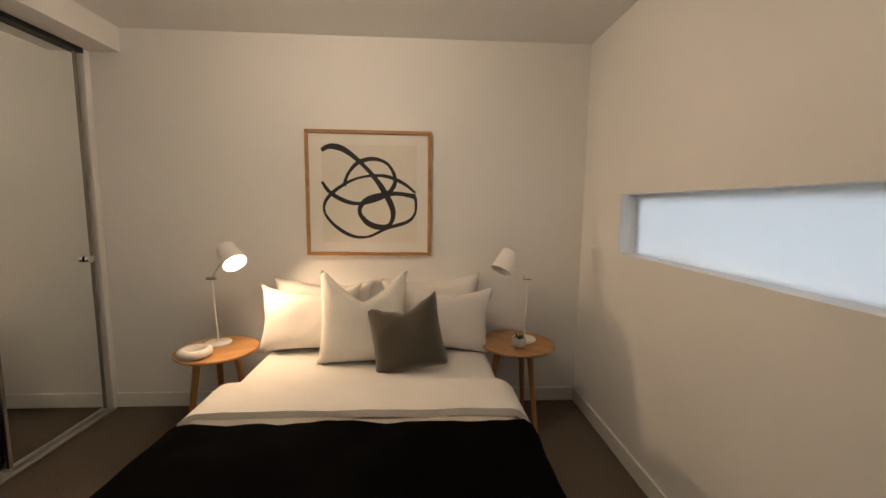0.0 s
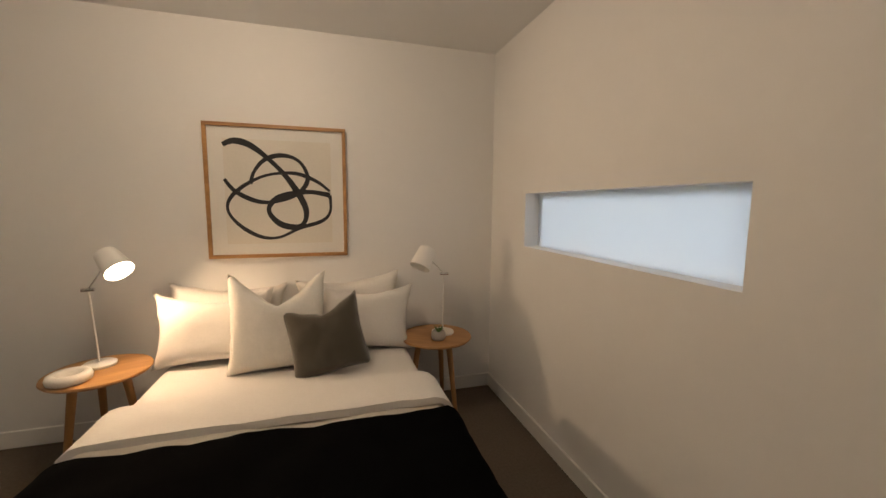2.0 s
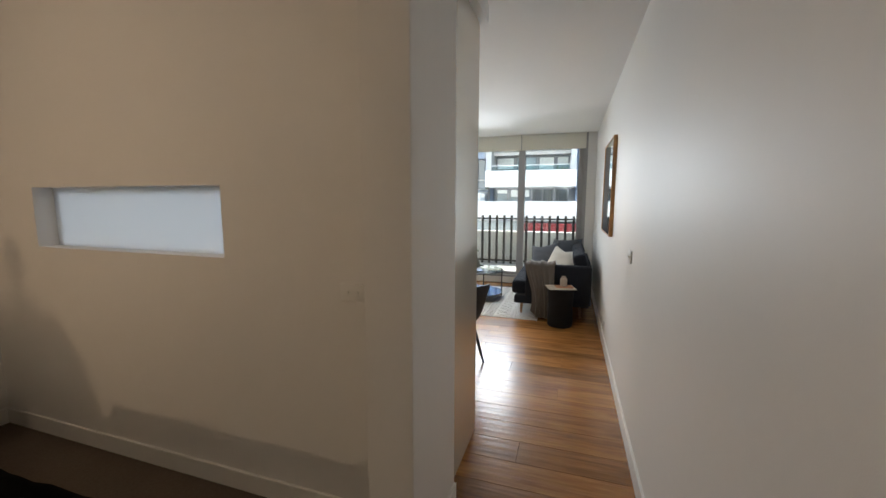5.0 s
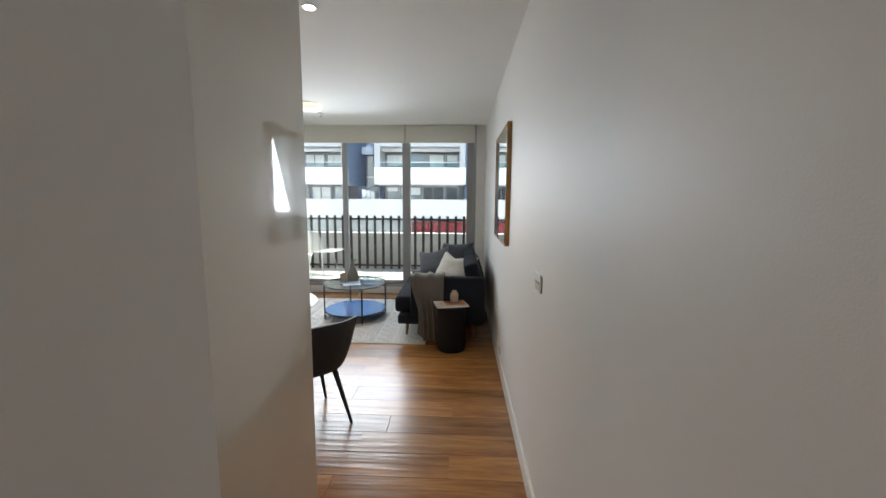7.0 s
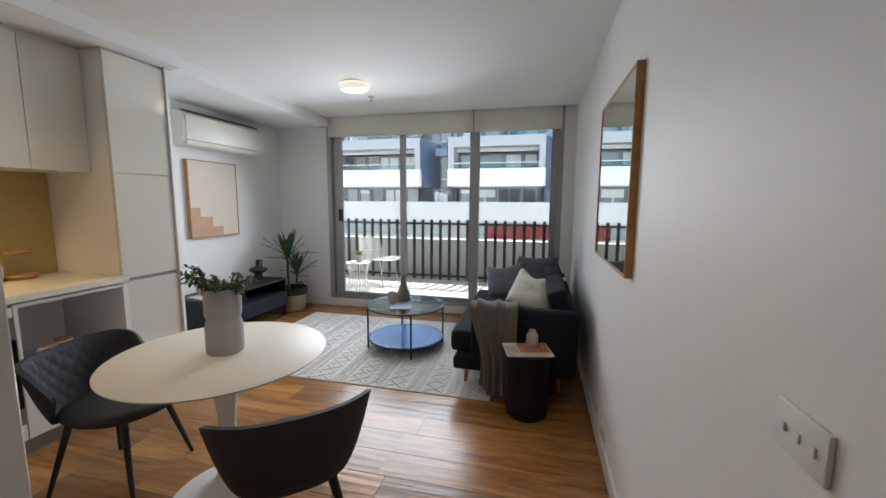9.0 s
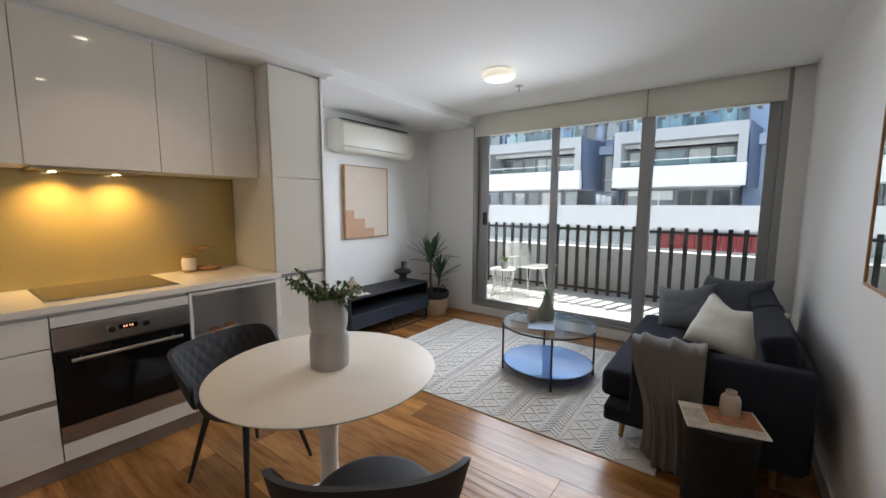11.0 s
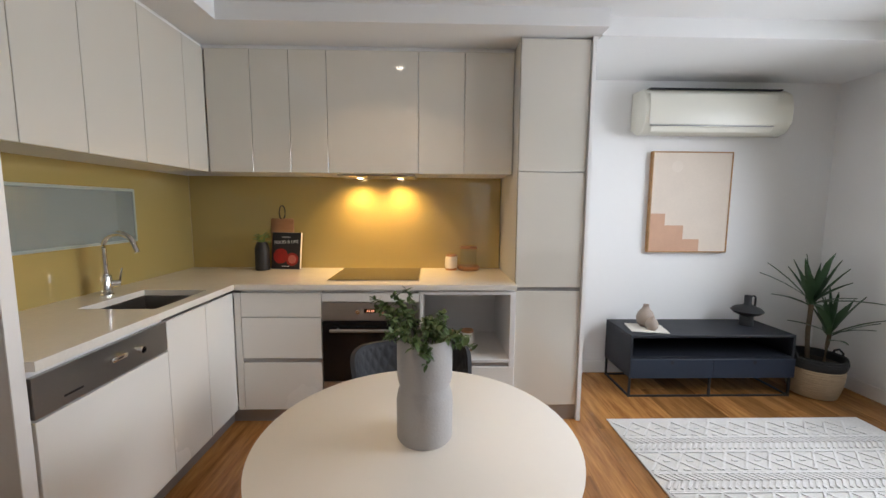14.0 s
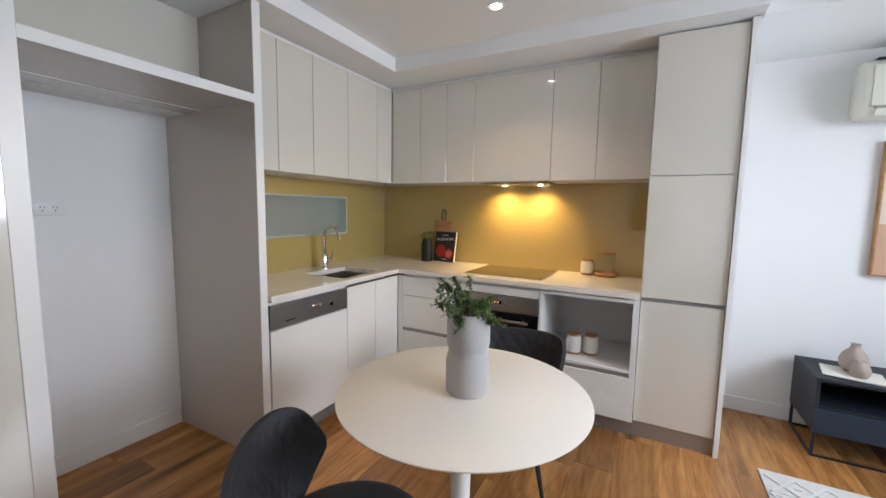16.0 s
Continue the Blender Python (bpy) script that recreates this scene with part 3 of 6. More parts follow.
def bedside(x, y, r, spin, label):
    t = thing("bedside_table", pose(x, y, 0, 0, 0, spin), label, "bedside table", "pair of bedside tables")
    part("tabletop", lathe(bm_new(), [(0, 0.505), (r - 0.03, 0.505), (r - 0.008, 0.512), (r, 0.522), (r - 0.003, 0.53), (0, 0.53)], n=56), M_OAK, t)
    for k in range(3):
        a = radians(90 + 120 * k)
        c, s = math.cos(a), math.sin(a)
        part("leg", rod(bm_new(), (c * 0.19, s * 0.19, 0.0), (c * 0.115, s * 0.115, 0.506), 0.013, 0.021, 14), M_OAK_Z, t)
    part("leg_frame", cyl(bm_new(), 0, 0, 0.488, 0.506, 0.13, n=32), M_OAK, t)
    return t


bedside(-0.875, 2.37, 0.228, 25, "round oak bedside table with three splayed legs, lamp above")
bedside(0.955, 2.44, 0.235, -30, "round oak bedside table with three splayed legs near the corner")


def desk_lamp(bx, by, joint, head, axis, lit, label):
    z0 = 0.53
    t = thing("table_lamp", pose(bx, by, z0), label, "lamp", "pair of bedside lamps")
    J = Vector(joint) - Vector((bx, by, z0))
    H = Vector(head) - Vector((bx, by, z0))
    A = Vector(axis).normalized()
    part("base", lathe(bm_new(), [(0, 0), (0.073, 0), (0.075, 0.004), (0.074, 0.014), (0.068, 0.018), (0, 0.019)]), M_WHITE, t)
    part("stem", rod(bm_new(), (0, 0, 0.018), J, 0.0055, n=12), M_WHITE, t)
    back = H - A * 0.125
    part("arm", rod(bm_new(), J, back + A * 0.03, 0.004, n=10), M_CHROME, t, "thin chrome arm")
    k = rod(bm_new(), J + Vector((-0.028, 0, 0)), J + Vector((0.028, 0, 0)), 0.010, n=14)
    part("joint", k, M_CHROME, t, "chrome swivel joint")
    q = A.to_track_quat("Z", "Y").to_matrix().to_4x4()
    sh = lathe(bm_new(), [(0.0, -0.140), (0.040, -0.140), (0.052, -0.132), (0.068, 0.0), (0.065, 0.0), (0.049, -0.129), (0.0, -0.134)], n=40)
    bmesh.ops.transform(sh, matrix=Matrix.Translation(H) @ q, verts=sh.verts)
    part("shade", sh, M_WHITE, t, "white metal shade")
    bl = lathe(bm_new(), [(0.0, -0.026), (0.030, -0.024), (0.052, -0.016), (0.060, -0.012), (0.052, -0.014), (0.0, -0.018)] if lit else [(0, -0.11), (0.02, -0.09), (0.03, -0.06), (0.022, -0.035), (0, -0.03)], n=32)
    bmesh.ops.transform(bl, matrix=Matrix.Translation(H) @ q, verts=bl.verts)
    part("bulb", bl, M_BULB if lit else M_PLASTIC, t, "glowing bulb" if lit else "unlit bulb")
    return t


desk_lamp(-0.905, 2.44, (-0.915, 2.42, 0.945), (-0.745, 2.36, 1.045), (0.60, -0.45, -0.62), True, "white metal table lamp switched on, jointed arm")
desk_lamp(1.010, 2.47, (1.005, 2.43, 0.945), (0.830, 2.385, 1.000), (-0.46, -0.34, -0.80), False, "white metal table lamp switched off, jointed arm")

# ring dish and small pot
rd = lathe(bm_new(), [(0.0, 0.012), (0.040, 0.012), (0.046, 0.030), (0.052, 0.044), (0.066, 0.050), (0.084, 0.042), (0.090, 0.026), (0.086, 0.008), (0.07, 0), (0, 0)], n=48)
single("ring_dish", rd, M_CERAMIC, "white ceramic ring-shaped dish on the bedside table", "dish", pose(-0.935, 2.245, 0.531), smooth=60)
pot = thing("small_planter", pose(0.945, 2.345, 0.531), "small grey concrete pot with tiny dark succulent", "planter")
part("pot", lathe(bm_new(), [(0, 0), (0.034, 0), (0.046, 0.02), (0.046, 0.045), (0.036, 0.062), (0.031, 0.060), (0.031, 0.05), (0, 0.05)]), M_GREYCER, pot, smooth=60)
bm = bm_new()
for i in range(14):
    a, b = i * 2.4, 0.25 + 0.05 * (i % 5)
    rod(bm, (0, 0, 0.048), (0.03 * math.cos(a), 0.03 * math.sin(a), 0.05 + 0.1 * b), 0.006, 0.001, 5)
part("succulent", bm, M_LEAF, pot)

# framed brush drawing
pic, w, h = framed("framed_drawing", -0.421, 0.402, 1.055, 1.876, YB, 0.032, 0.022, M_OAK, "oak-framed black brush-line abstract drawing on cream paper", "artwork")
part("mount", box(bm_new(), -w + 0.02, w - 0.02, -0.016, -0.002, 0.02, h - 0.02), M_MAT, pic, "white mount board")
part("paper", box(bm_new(), -w + 0.105, w - 0.095, -0.019, -0.0161, 0.088, h - 0.092), M_PAPER, pic, "cream paper sheet")
px0, pz1, pw, ph = -w + 0.105, h - 0.092, 2 * w - 0.20, h - 0.18
S1 = [(0, .06), (.1, .02), (.25, .06), (.45, .22), (.62, .42), (.74, .65), (.72, .80), (.62, .84), (.48, .8), (.39, .68), (.45, .57), (.62, .51), (.8, .49), (.985, .52)]
S2 = [(0, .38), (.1, .5), (.3, .59), (.5, .58), (.68, .5), (.77, .36), (.7, .2), (.55, .14), (.38, .18), (.27, .3), (.23, .42)]
S3 = [(.985, .48), (.85, .38), (.65, .31), (.4, .33), (.2, .42), (.05, .55), (.02, .68), (.12, .82), (.3, .93), (.48, .94), (.68, .85), (.9, .78), (.985, .68), (.985, .52)]
for k, (S, wd_) in enumerate(((S1, 0.036), (S2, 0.026), (S3, 0.022))):
    bm = bm_new()
    brush(bm, [(px0 + u * pw, pz1 - v * ph) for u, v in S], -0.0195 - 0.0004 * k, wd_)
    part("brush_stroke", bm, M_INK, pic, "looping black brush stroke", smooth=0)

# frosted slot window
win = structure("window_1", box(bm_new(), 1.548, 1.556, 0.852, 2.188, 1.1405, 1.4675), M_FROST, "frosted glass pane in the wall slot")


def wall_plate(name, m, w, h, n, label, kind="switch"):
    """A wall plate in the local xz plane that faces -y."""
    t = thing(name, m, label, kind)
    part("plate", box(bm_new(), -w / 2, w / 2, -0.009, 0, -h / 2, h / 2, 0.003), M_PLASTIC, t)
    for i in range(n):
        x = (i - (n - 1) / 2) * w / (n + 0.5)
        if kind == "switch":
            part("rocker", box(bm_new(), x - 0.0055, x + 0.0055, -0.0125, -0.009, -0.0075, 0.0075, 0.0012, 2), M_PLASTIC, t)
        else:
            for dx, dz, r in ((-0.007, 0.004, 25), (0.007, 0.004, -25), (0, -0.010, 0)):
                b = box(bm_new(), -0.0012, 0.0012, -0.0098, -0.0088, -0.005, 0.005)
                bmesh.ops.transform(b, matrix=Matrix.Translation((x + dx, 0, dz)) @ Matrix.Rotation(radians(r), 4, "Y"), verts=b.verts)
                part("slot", b, M_BLACK, t)
    return t


wall_plate("light_switch", pose(XW, 0.185, 1.03, 0, 0, -90), 0.115, 0.072, 2, "white plastic light switch plate on the bedroom wall")
wall_plate("light_switch", pose(2.695, YS, 1.063, 0, 0, 180), 0.118, 0.077, 3, "white triple rocker light switch on the long wall")
wall_plate("power_outlet", pose(4.20, YS, 0.160, 0, 0, 180), 0.115, 0.07, 2, "white double power outlet low on the wall", "outlet")
wall_plate("data_outlet", pose(4.46, YS, 0.150, 0, 0, 180), 0.07, 0.05, 1, "small white data outlet low on the wall", "outlet")
wall_plate("power_outlet", pose(1.50, 0.285, 1.344, 0, 0, 90), 0.115, 0.07, 2, "white double power outlet in the fridge recess", "outlet")

# ---- kitchen ----
M_KICK = material("grey_kickboard", (0.34, 0.33, 0.32), 0.35, 0.6, vary=0.05, scale=5)
M_NICHE = material("taupe_grey_laminate", (0.54, 0.50, 0.45), 0.22, vary=0.02, scale=3, coat=0.4)
M_SINK = material("dark_steel_sink", (0.36, 0.34, 0.32), 0.35, 1.0, vary=0.06, scale=6)
M_WOODLID = wood_material("lid_wood", (0.28, 0.12, 0.05), (0.46, 0.24, 0.11), 0.5, 0, 6.0)
FX, FY = 2.31, 2.05      # fronts of the two runs of base units
G = 0.0016               # half a joint between fronts


def unit(name, x, y, label, category="cabinet", group="kitchen cabinets"):
    return thing(name, pose(x, y, 0), label, category, group)


def front(t, nm, a, b, z0, z1, along, face, ox, oy, mat=None, th=0.018, label=""):
    """A door or drawer front from a to b along x (along='x', facing -y) or along y (facing +x), its outer face at face."""
    if along == "x":
        bm = box(bm_new(), a + G - ox, b - G - ox, face - oy, face + th - oy, z0 + G, z1 - G, 0.0015, 1)
    else:
        bm = box(bm_new(), face - th - ox, face - ox, a + G - oy, b - G - oy, z0 + G, z1 - G, 0.0015, 1)
    return part(nm, bm, mat or M_GLOSS_BASE, t, label)


# sink run
dw = unit("dishwasher", 2.0, 1.17, "integrated dishwasher with steel control strip, white front", "dishwasher", "kitchen appliances")
part("body", box(bm_new(), XK - 2.0 + 0.01, FX - 2.0 - 0.02, -0.295, 0.295, 0.10, 0.855), M_CARCASS, dw)
front(dw, "door", 0.872, 1.467, 0.10, 0.704, "y", FX, 2.0, 1.17)
cp = front(dw, "control_panel", 0.872, 1.467, 0.708, 0.845, "y", FX, 2.0, 1.17, M_STEEL, label="brushed steel control strip")
part("handle", box(bm_new(), FX - 2.0, FX - 2.0 + 0.016, -0.02, 0.055, 0.775, 0.795, 0.006), M_CHROME, cp, "chrome grip handle")
kn = cyl(bm_new(), 0, 0, 0, 0.016, 0.014, n=20)
bmesh.ops.transform(kn, matrix=Matrix.Translation((FX - 2.0, 0.135, 0.772)) @ Matrix.Rotation(radians(90), 4, "Y"), verts=kn.verts)
part("dial", kn, M_CHROME, cp)
part("marking", box(bm_new(), FX - 2.0, FX - 2.0 + 0.0012, -0.20, -0.13, 0.738, 0.745), M_BLACK, cp)
sk = unit("sink_cabinet", 2.0, 1.78, "white satin cabinet under the sink, two doors")
part("body", box(bm_new(), XK - 2.0 + 0.01, FX - 2.0 - 0.02, -0.31, 0.885, 0.10, 0.68), M_CARCASS, sk)
front(sk, "door", 1.467, 1.768, 0.10, 0.845, "y", FX, 2.0, 1.78)
front(sk, "door", 1.768, 2.050, 0.10, 0.845, "y", FX, 2.0, 1.78)
# oven run
dr = unit("drawer_cabinet", 2.595, 2.35, "white satin cabinet with three drawers")
part("body", box(bm_new(), -0.245, 0.245, FY - 2.35 + 0.02, 0.30, 0.10, 0.855), M_CARCASS, dr)
part("filler", box(bm_new(), -0.28, -0.242, FY - 2.35 + 0.002, FY - 2.35 + 0.02, 0.10, 0.845), M_GLOSS_BASE, dr)
for z0, z1 in ((0.10, 0.405), (0.432, 0.692), (0.695, 0.845)):
    front(dr, "drawer_front", 2.354, 2.84, z0, z1, "x", FY, 2.595, 2.35)
part("finger_channel", box(bm_new(), -0.242, 0.245, FY - 2.35 + 0.012, FY - 2.35 + 0.03, 0.40, 0.436), M_KICK, dr)
ov = unit("oven", 3.14, 2.35, "built-in steel and black glass oven", "oven", "kitchen appliances")
part("body", box(bm_new(), -0.295, 0.295, FY - 2.35 + 0.025, 0.28, 0.12, 0.855), M_CARCASS, ov)
front(ov, "filler_panel", 2.842, 3.438, 0.789, 0.845, "x", FY, 3.14, 2.35)
front(ov, "lower_panel", 2.842, 3.438, 0.10, 0.195, "x", FY, 3.14, 2.35)
cp = front(ov, "control_panel", 2.843, 3.437, 0.672, 0.788, "x", FY - 0.004, 3.14, 2.35, M_STEEL, 0.03, "brushed steel control panel")
for x in (-0.075, 0.075):
    kn = cyl(bm_new(), 0, 0, 0, 0.022, 0.017, 0.015, n=24)
    bmesh.ops.transform(kn, matrix=Matrix.Translation((x, FY - 2.354, 0.733)) @ Matrix.Rotation(radians(90), 4, "X"), verts=kn.verts)
    part("dial", kn, M_CHROME, cp, "round steel dial")
part("display", box(bm_new(), -0.04, 0.04, FY - 2.3555, FY - 2.354, 0.722, 0.748), M_BLACKGLASS, cp, "small black clock display")
M_DIGIT = glow_material("amber_digits", (1.0, 0.25, 0.05), 0.6)
bm = bm_new()
for i in range(4):
    quad_plate(bm, -0.018 + i * 0.011 + (0.004 if i > 1 else 0), FY - 2.3558, 0.729, 0.006, 0.0006, 0.012)
part("digits", bm, M_DIGIT, cp)
od = front(ov, "door", 2.843, 3.437, 0.285, 0.668, "x", FY - 0.004, 3.14, 2.35, M_BLACKGLASS, 0.03, "black glass oven door")
part("trim_strip", box(bm_new(), -0.297, 0.297, FY - 2.354, FY - 2.33, 0.20, 0.283), M_STEEL, od, "brushed steel lower strip")
hb_ = rod(bm_new(), (-0.24, FY - 2.395, 0.622), (0.24, FY - 2.395, 0.622), 0.010, n=14)
for x in (-0.2, 0.2):
    rod(hb_, (x, FY - 2.395, 0.622), (x, FY - 2.352, 0.622), 0.007, n=10)
part("handle", hb_, M_STEEL, od, "steel bar handle")
op = unit("open_cabinet", 3.735, 2.35, "white cabinet with open microwave recess over a drawer")
for a in ((-0.295, -0.277, FY - 2.35, 0.28, 0.10, 0.855), (0.262, 0.296, FY - 2.35, 0.28, 0.10, 0.855), (-0.277, 0.262, FY - 2.35, 0.28, 0.402, 0.420), (-0.277, 0.262, FY - 2.35, 0.28, 0.834, 0.855), (-0.277, 0.262, 0.26, 0.28, 0.42, 0.834)):
    part("panel", box(bm_new(), *a, 0.0015, 1), M_CARCASS, op)
front(op, "drawer_front", 3.442, 4.031, 0.10, 0.375, "x", FY - 0.001, 3.735, 2.35, th=0.017)
part("finger_channel", box(bm_new(), -0.277, 0.262, FY - 2.35 + 0.012, FY - 2.35 + 0.03, 0.372, 0.402), M_KICK, op)
ta = unit("pantry_cabinet", 4.24, 2.44, "tall glossy cream pantry cabinet with three doors")
part("body", box(bm_new(), -0.205, 0.205, 2.11 - 2.44, YT - 2.44 - 0.002, 0.10, 2.36), M_CARCASS, ta)
part("side_panel", box(bm_new(), 0.208, 0.232, 2.075 - 2.44, YT - 2.44 - 0.002, 0.0, 2.363, 0.001, 1), M_TRIM, ta, "white side panel")
part("side_panel", box(bm_new(), 4.0325 - 4.24, 4.0338 - 4.24 + 0.001, 2.092 - 2.44, 2.11 - 2.44, 0.90, 2.36), M_GLOSS, ta, "glossy cream side panel")
for z0, z1 in ((0.10, 0.850), (0.872, 1.582), (1.584, 2.350)):
    front(ta, "door", 4.034, 4.447, z0, z1, "x", 2.09, 4.24, 2.44, M_GLOSS)
part("finger_channel", box(bm_new(), -0.205, 0.206, 2.103 - 2.44, 2.115 - 2.44, 0.846, 0.876), M_KICK, ta)
for nm, a in (("kickboard", (1.71, 2.26, 0.872, 2.10, 0, 0.098)), ("kickboard", (2.26, 4.447, 2.10, 2.12, 0, 0.098))):
    structure(nm, box(bm_new(), *a), M_KICK, "recessed grey metal kickboard")

# benchtop with the sink cut out
bm = bm_new()
SX0, SX1, SY0, SY1 = 1.915, 2.265, 1.47, 1.88
for a in ((XK, SX0, 0.868, YK), (SX0, SX1, 0.868, SY0), (SX0, SX1, SY1, YK), (SX1, FX + 0.022, 0.868, YK), (FX + 0.022, 4.031, FY - 0.022, YK)):
    box(bm, a[0], a[1], a[2], a[3], 0.868, 0.90)
bmesh.ops.remove_doubles(bm, verts=bm.verts, dist=0.0005)
single("benchtop", bm, M_STONE, "cream reconstituted stone L-shaped kitchen benchtop", "benchtop", smooth=0)
structure("trim_bench_gap", box(bm_new(), FX - 0.04, FX - 0.015, 0.87, FY + 0.018, 0.856, 0.867), M_CARCASS, "shadow gap channel under the benchtop")
structure("trim_bench_gap_2", box(bm_new(), FX - 0.015, 4.03, FY + 0.018, FY + 0.04, 0.8555, 0.8665), M_CARCASS, "shadow gap channel under the benchtop")
sn = thing("sink", pose((SX0 + SX1) / 2, (SY0 + SY1) / 2, 0), "undermount dark steel square sink", "sink")
sw_, sd_ = (SX1 - SX0) / 2, (SY1 - SY0) / 2
bm = bm_new()
for a in ((-sw_ - .012, -sw_, -sd_, sd_), (sw_, sw_ + .012, -sd_, sd_), (-sw_ - .012, sw_ + .012, -sd_ - .012, -sd_), (-sw_ - .012, sw_ + .012, sd_, sd_ + .012)):
    box(bm, *a, 0.70, 0.867)
box(bm, -sw_, sw_, -sd_, sd_, 0.695, 0.705)
part("bowl", bm, M_SINK, sn, smooth=0)
part("drain", cyl(bm_new(), 0, 0, 0.705, 0.708, 0.04), M_CHROME, sn)
tp = thing("kitchen_tap", pose(1.835, 1.735, 0.90), "chrome gooseneck mixer tap beside the sink", "tap")
part("body", lathe(bm_new(), [(0, 0), (0.030, 0), (0.030, 0.006), (0.024, 0.012), (0.024, 0.10), (0.018, 0.112), (0, 0.113)]), M_CHROME, tp)
pts = [(0, 0, 0.10), (0, 0, 0.25)] + [(0.09 - 0.09 * math.cos(a), -0.01 * a, 0.25 + 0.075 * math.sin(a)) for a in [i * math.pi / 12 for i in range(1, 11)]] + [(0.19, -0.03, 0.23)]
part("spout", tube(bm_new(), pts, 0.0125, 14), M_CHROME, tp, smooth=60)
lv = rod(bm_new(), (0, 0.0, 0.06), (0.045, 0.035, 0.062), 0.017, n=16)
rod(lv, (0.04, 0.032, 0.062), (0.055, 0.036, 0.14), 0.006, 0.004, 10)
part("lever", lv, M_CHROME, tp)
ck = thing("cooktop", pose(3.14, 2.395, 0.9), "black ceramic glass cooktop with thin steel rim", "cooktop")
part("rim", box(bm_new(), -0.293, 0.293, -0.25, 0.25, 0.0, 0.004, 0.002, 1), M_STEEL, ck)
M_COOK = material("dark_ceramic_glass", (0.035, 0.03, 0.022), 0.10, vary=0.1, scale=4, coat=1.0)
part("glass", box(bm_new(), -0.286, 0.286, -0.243, 0.243, 0.0045, 0.0062), M_COOK, ck)

# splashback: the back wall, and round the slot window
structure("splashback_north", box(bm_new(), XK + 0.008, 4.029, YK, YK + 0.007, 0.9005, 1.585), M_SPLASH, "olive gold back-painted glass splashback")
bm = bm_new()
for a in ((0.868, YK, 0.9005, 1.147), (0.868, YK, 1.463, 1.585), (2.14, YK, 1.147, 1.463)):
    box(bm, XK, XK + 0.007, *a)
structure("splashback_west", bm, M_SPLASH, "olive gold back-painted glass splashback round the slot window")
_sp = structure("splashback_pane", box(bm_new(), XK, XK + 0.006, 0.870, 2.138, 1.149, 1.461), glass_material("grey_green_splash_glass", (0.70, 0.77, 0.77), haze=0.35), "hazy grey-green glass over the slot window")
_sp.visible_shadow = False
M_ETCH = material("etched_glass_border", (0.40, 0.45, 0.40), 0.4, vary=0.04, scale=8)
for k, a in enumerate(((0.870, 2.138, 1.149, 1.162), (0.870, 2.138, 1.448, 1.461), (2.125, 2.138, 1.1625, 1.4475))):
    structure("trim_slot_border_%d" % (k + 1), box(bm_new(), XK + 0.0065, XK + 0.0085, *a), M_ETCH, "pale etched border of the slot glass")

# wall cabinets
UT = 2.338
uw = [(0.872, 1.132), (1.132, 1.404), (1.404, 1.733), (1.733, 2.068), (2.068, 2.268)]
for a, b in uw:
    t = unit("wall_cabinet", 1.9, (a + b) / 2, "glossy cream handleless wall cabinet over the sink", "cabinet", "kitchen wall cabinets")
    part("body", box(bm_new(), XK - 1.9 + 0.008, 2.07 - 1.9, -(b - a) / 2 + 0.0005, (b - a) / 2 - 0.0005, 1.585, UT), M_CARCASS, t)
    front(t, "door", a, b, 1.58, UT, "y", 2.09, 1.9, (a + b) / 2, M_GLOSS)
un = [(2.094, 2.371), (2.371, 2.61), (2.61, 2.846), (2.846, 3.423), (3.423, 3.717), (3.717, 4.031)]
for a, b in un:
    hood = b - a > 0.5
    t = unit("range_hood_cabinet" if hood else "wall_cabinet", (a + b) / 2, 2.47, "glossy cream wall cabinet holding the range hood" if hood else "glossy cream handleless wall cabinet over the bench", "cabinet", "kitchen wall cabinets")
    part("body", box(bm_new(), -(b - a) / 2 + 0.0005, (b - a) / 2 - 0.0005, 2.29 - 2.47, YK - 2.47 - 0.002, 1.585, UT), M_CARCASS, t)
    front(t, "door", a, b, 1.58, UT, "x", 2.27, (a + b) / 2, 2.47, M_GLOSS)
    if hood:
        hd = part("hood_insert", box(bm_new(), -0.26, 0.26, -0.10, 0.18, 1.571, 1.584, 0.003, 1), M_STEEL, t, "steel slide-out range hood")
        for x in (-0.145, 0.145):
            part("light_lens", cyl(bm_new(), x, 0.115, 1.568, 1.5705, 0.018, n=24), M_HOODGLOW, hd, "glowing warm lens")
structure("trim_cabinet_top", box(bm_new(), XK, 2.07, 0.872, YK, UT, 2.364), M_CARCASS, "shadow line filler above the wall cabinets")
structure("trim_cabinet_top_2", box(bm_new(), 2.07, 4.03, 2.29, YK, UT, 2.364), M_CARCASS, "shadow line filler above the wall cabinets")

# fridge recess
fr = unit("fridge_recess", 2.0, 0.40, "tall open laminate fridge recess with overhead shelf")
part("end_panel", box(bm_new(), XK - 2.0 + 0.001, 0.30, -0.53, -0.39, 0.0, 2.363, 0.002, 1), M_GLOSS, fr, "glossy cream end panel")
part("end_panel", box(bm_new(), 1.502 - 2.0, 0.298, 0.425, 0.4455, 0.0, 2.363, 0.001, 1), M_NICHE, fr, "taupe side panel")
part("end_panel", box(bm_new(), XK - 2.0 + 0.001, 0.298, 0.446, 0.466, 0.0, 2.363, 0.001, 1), M_NICHE, fr, "taupe side panel")
part("front_edge", box(bm_new(), 0.299, 0.303, 0.424, 0.467, 0.0, 2.363), M_TRIM, fr, "white edge strip")
part("front_edge", box(bm_new(), 0.301, 0.304, -0.445, -0.389, 0.0, 2.363), M_TRIM, fr, "white edge strip")
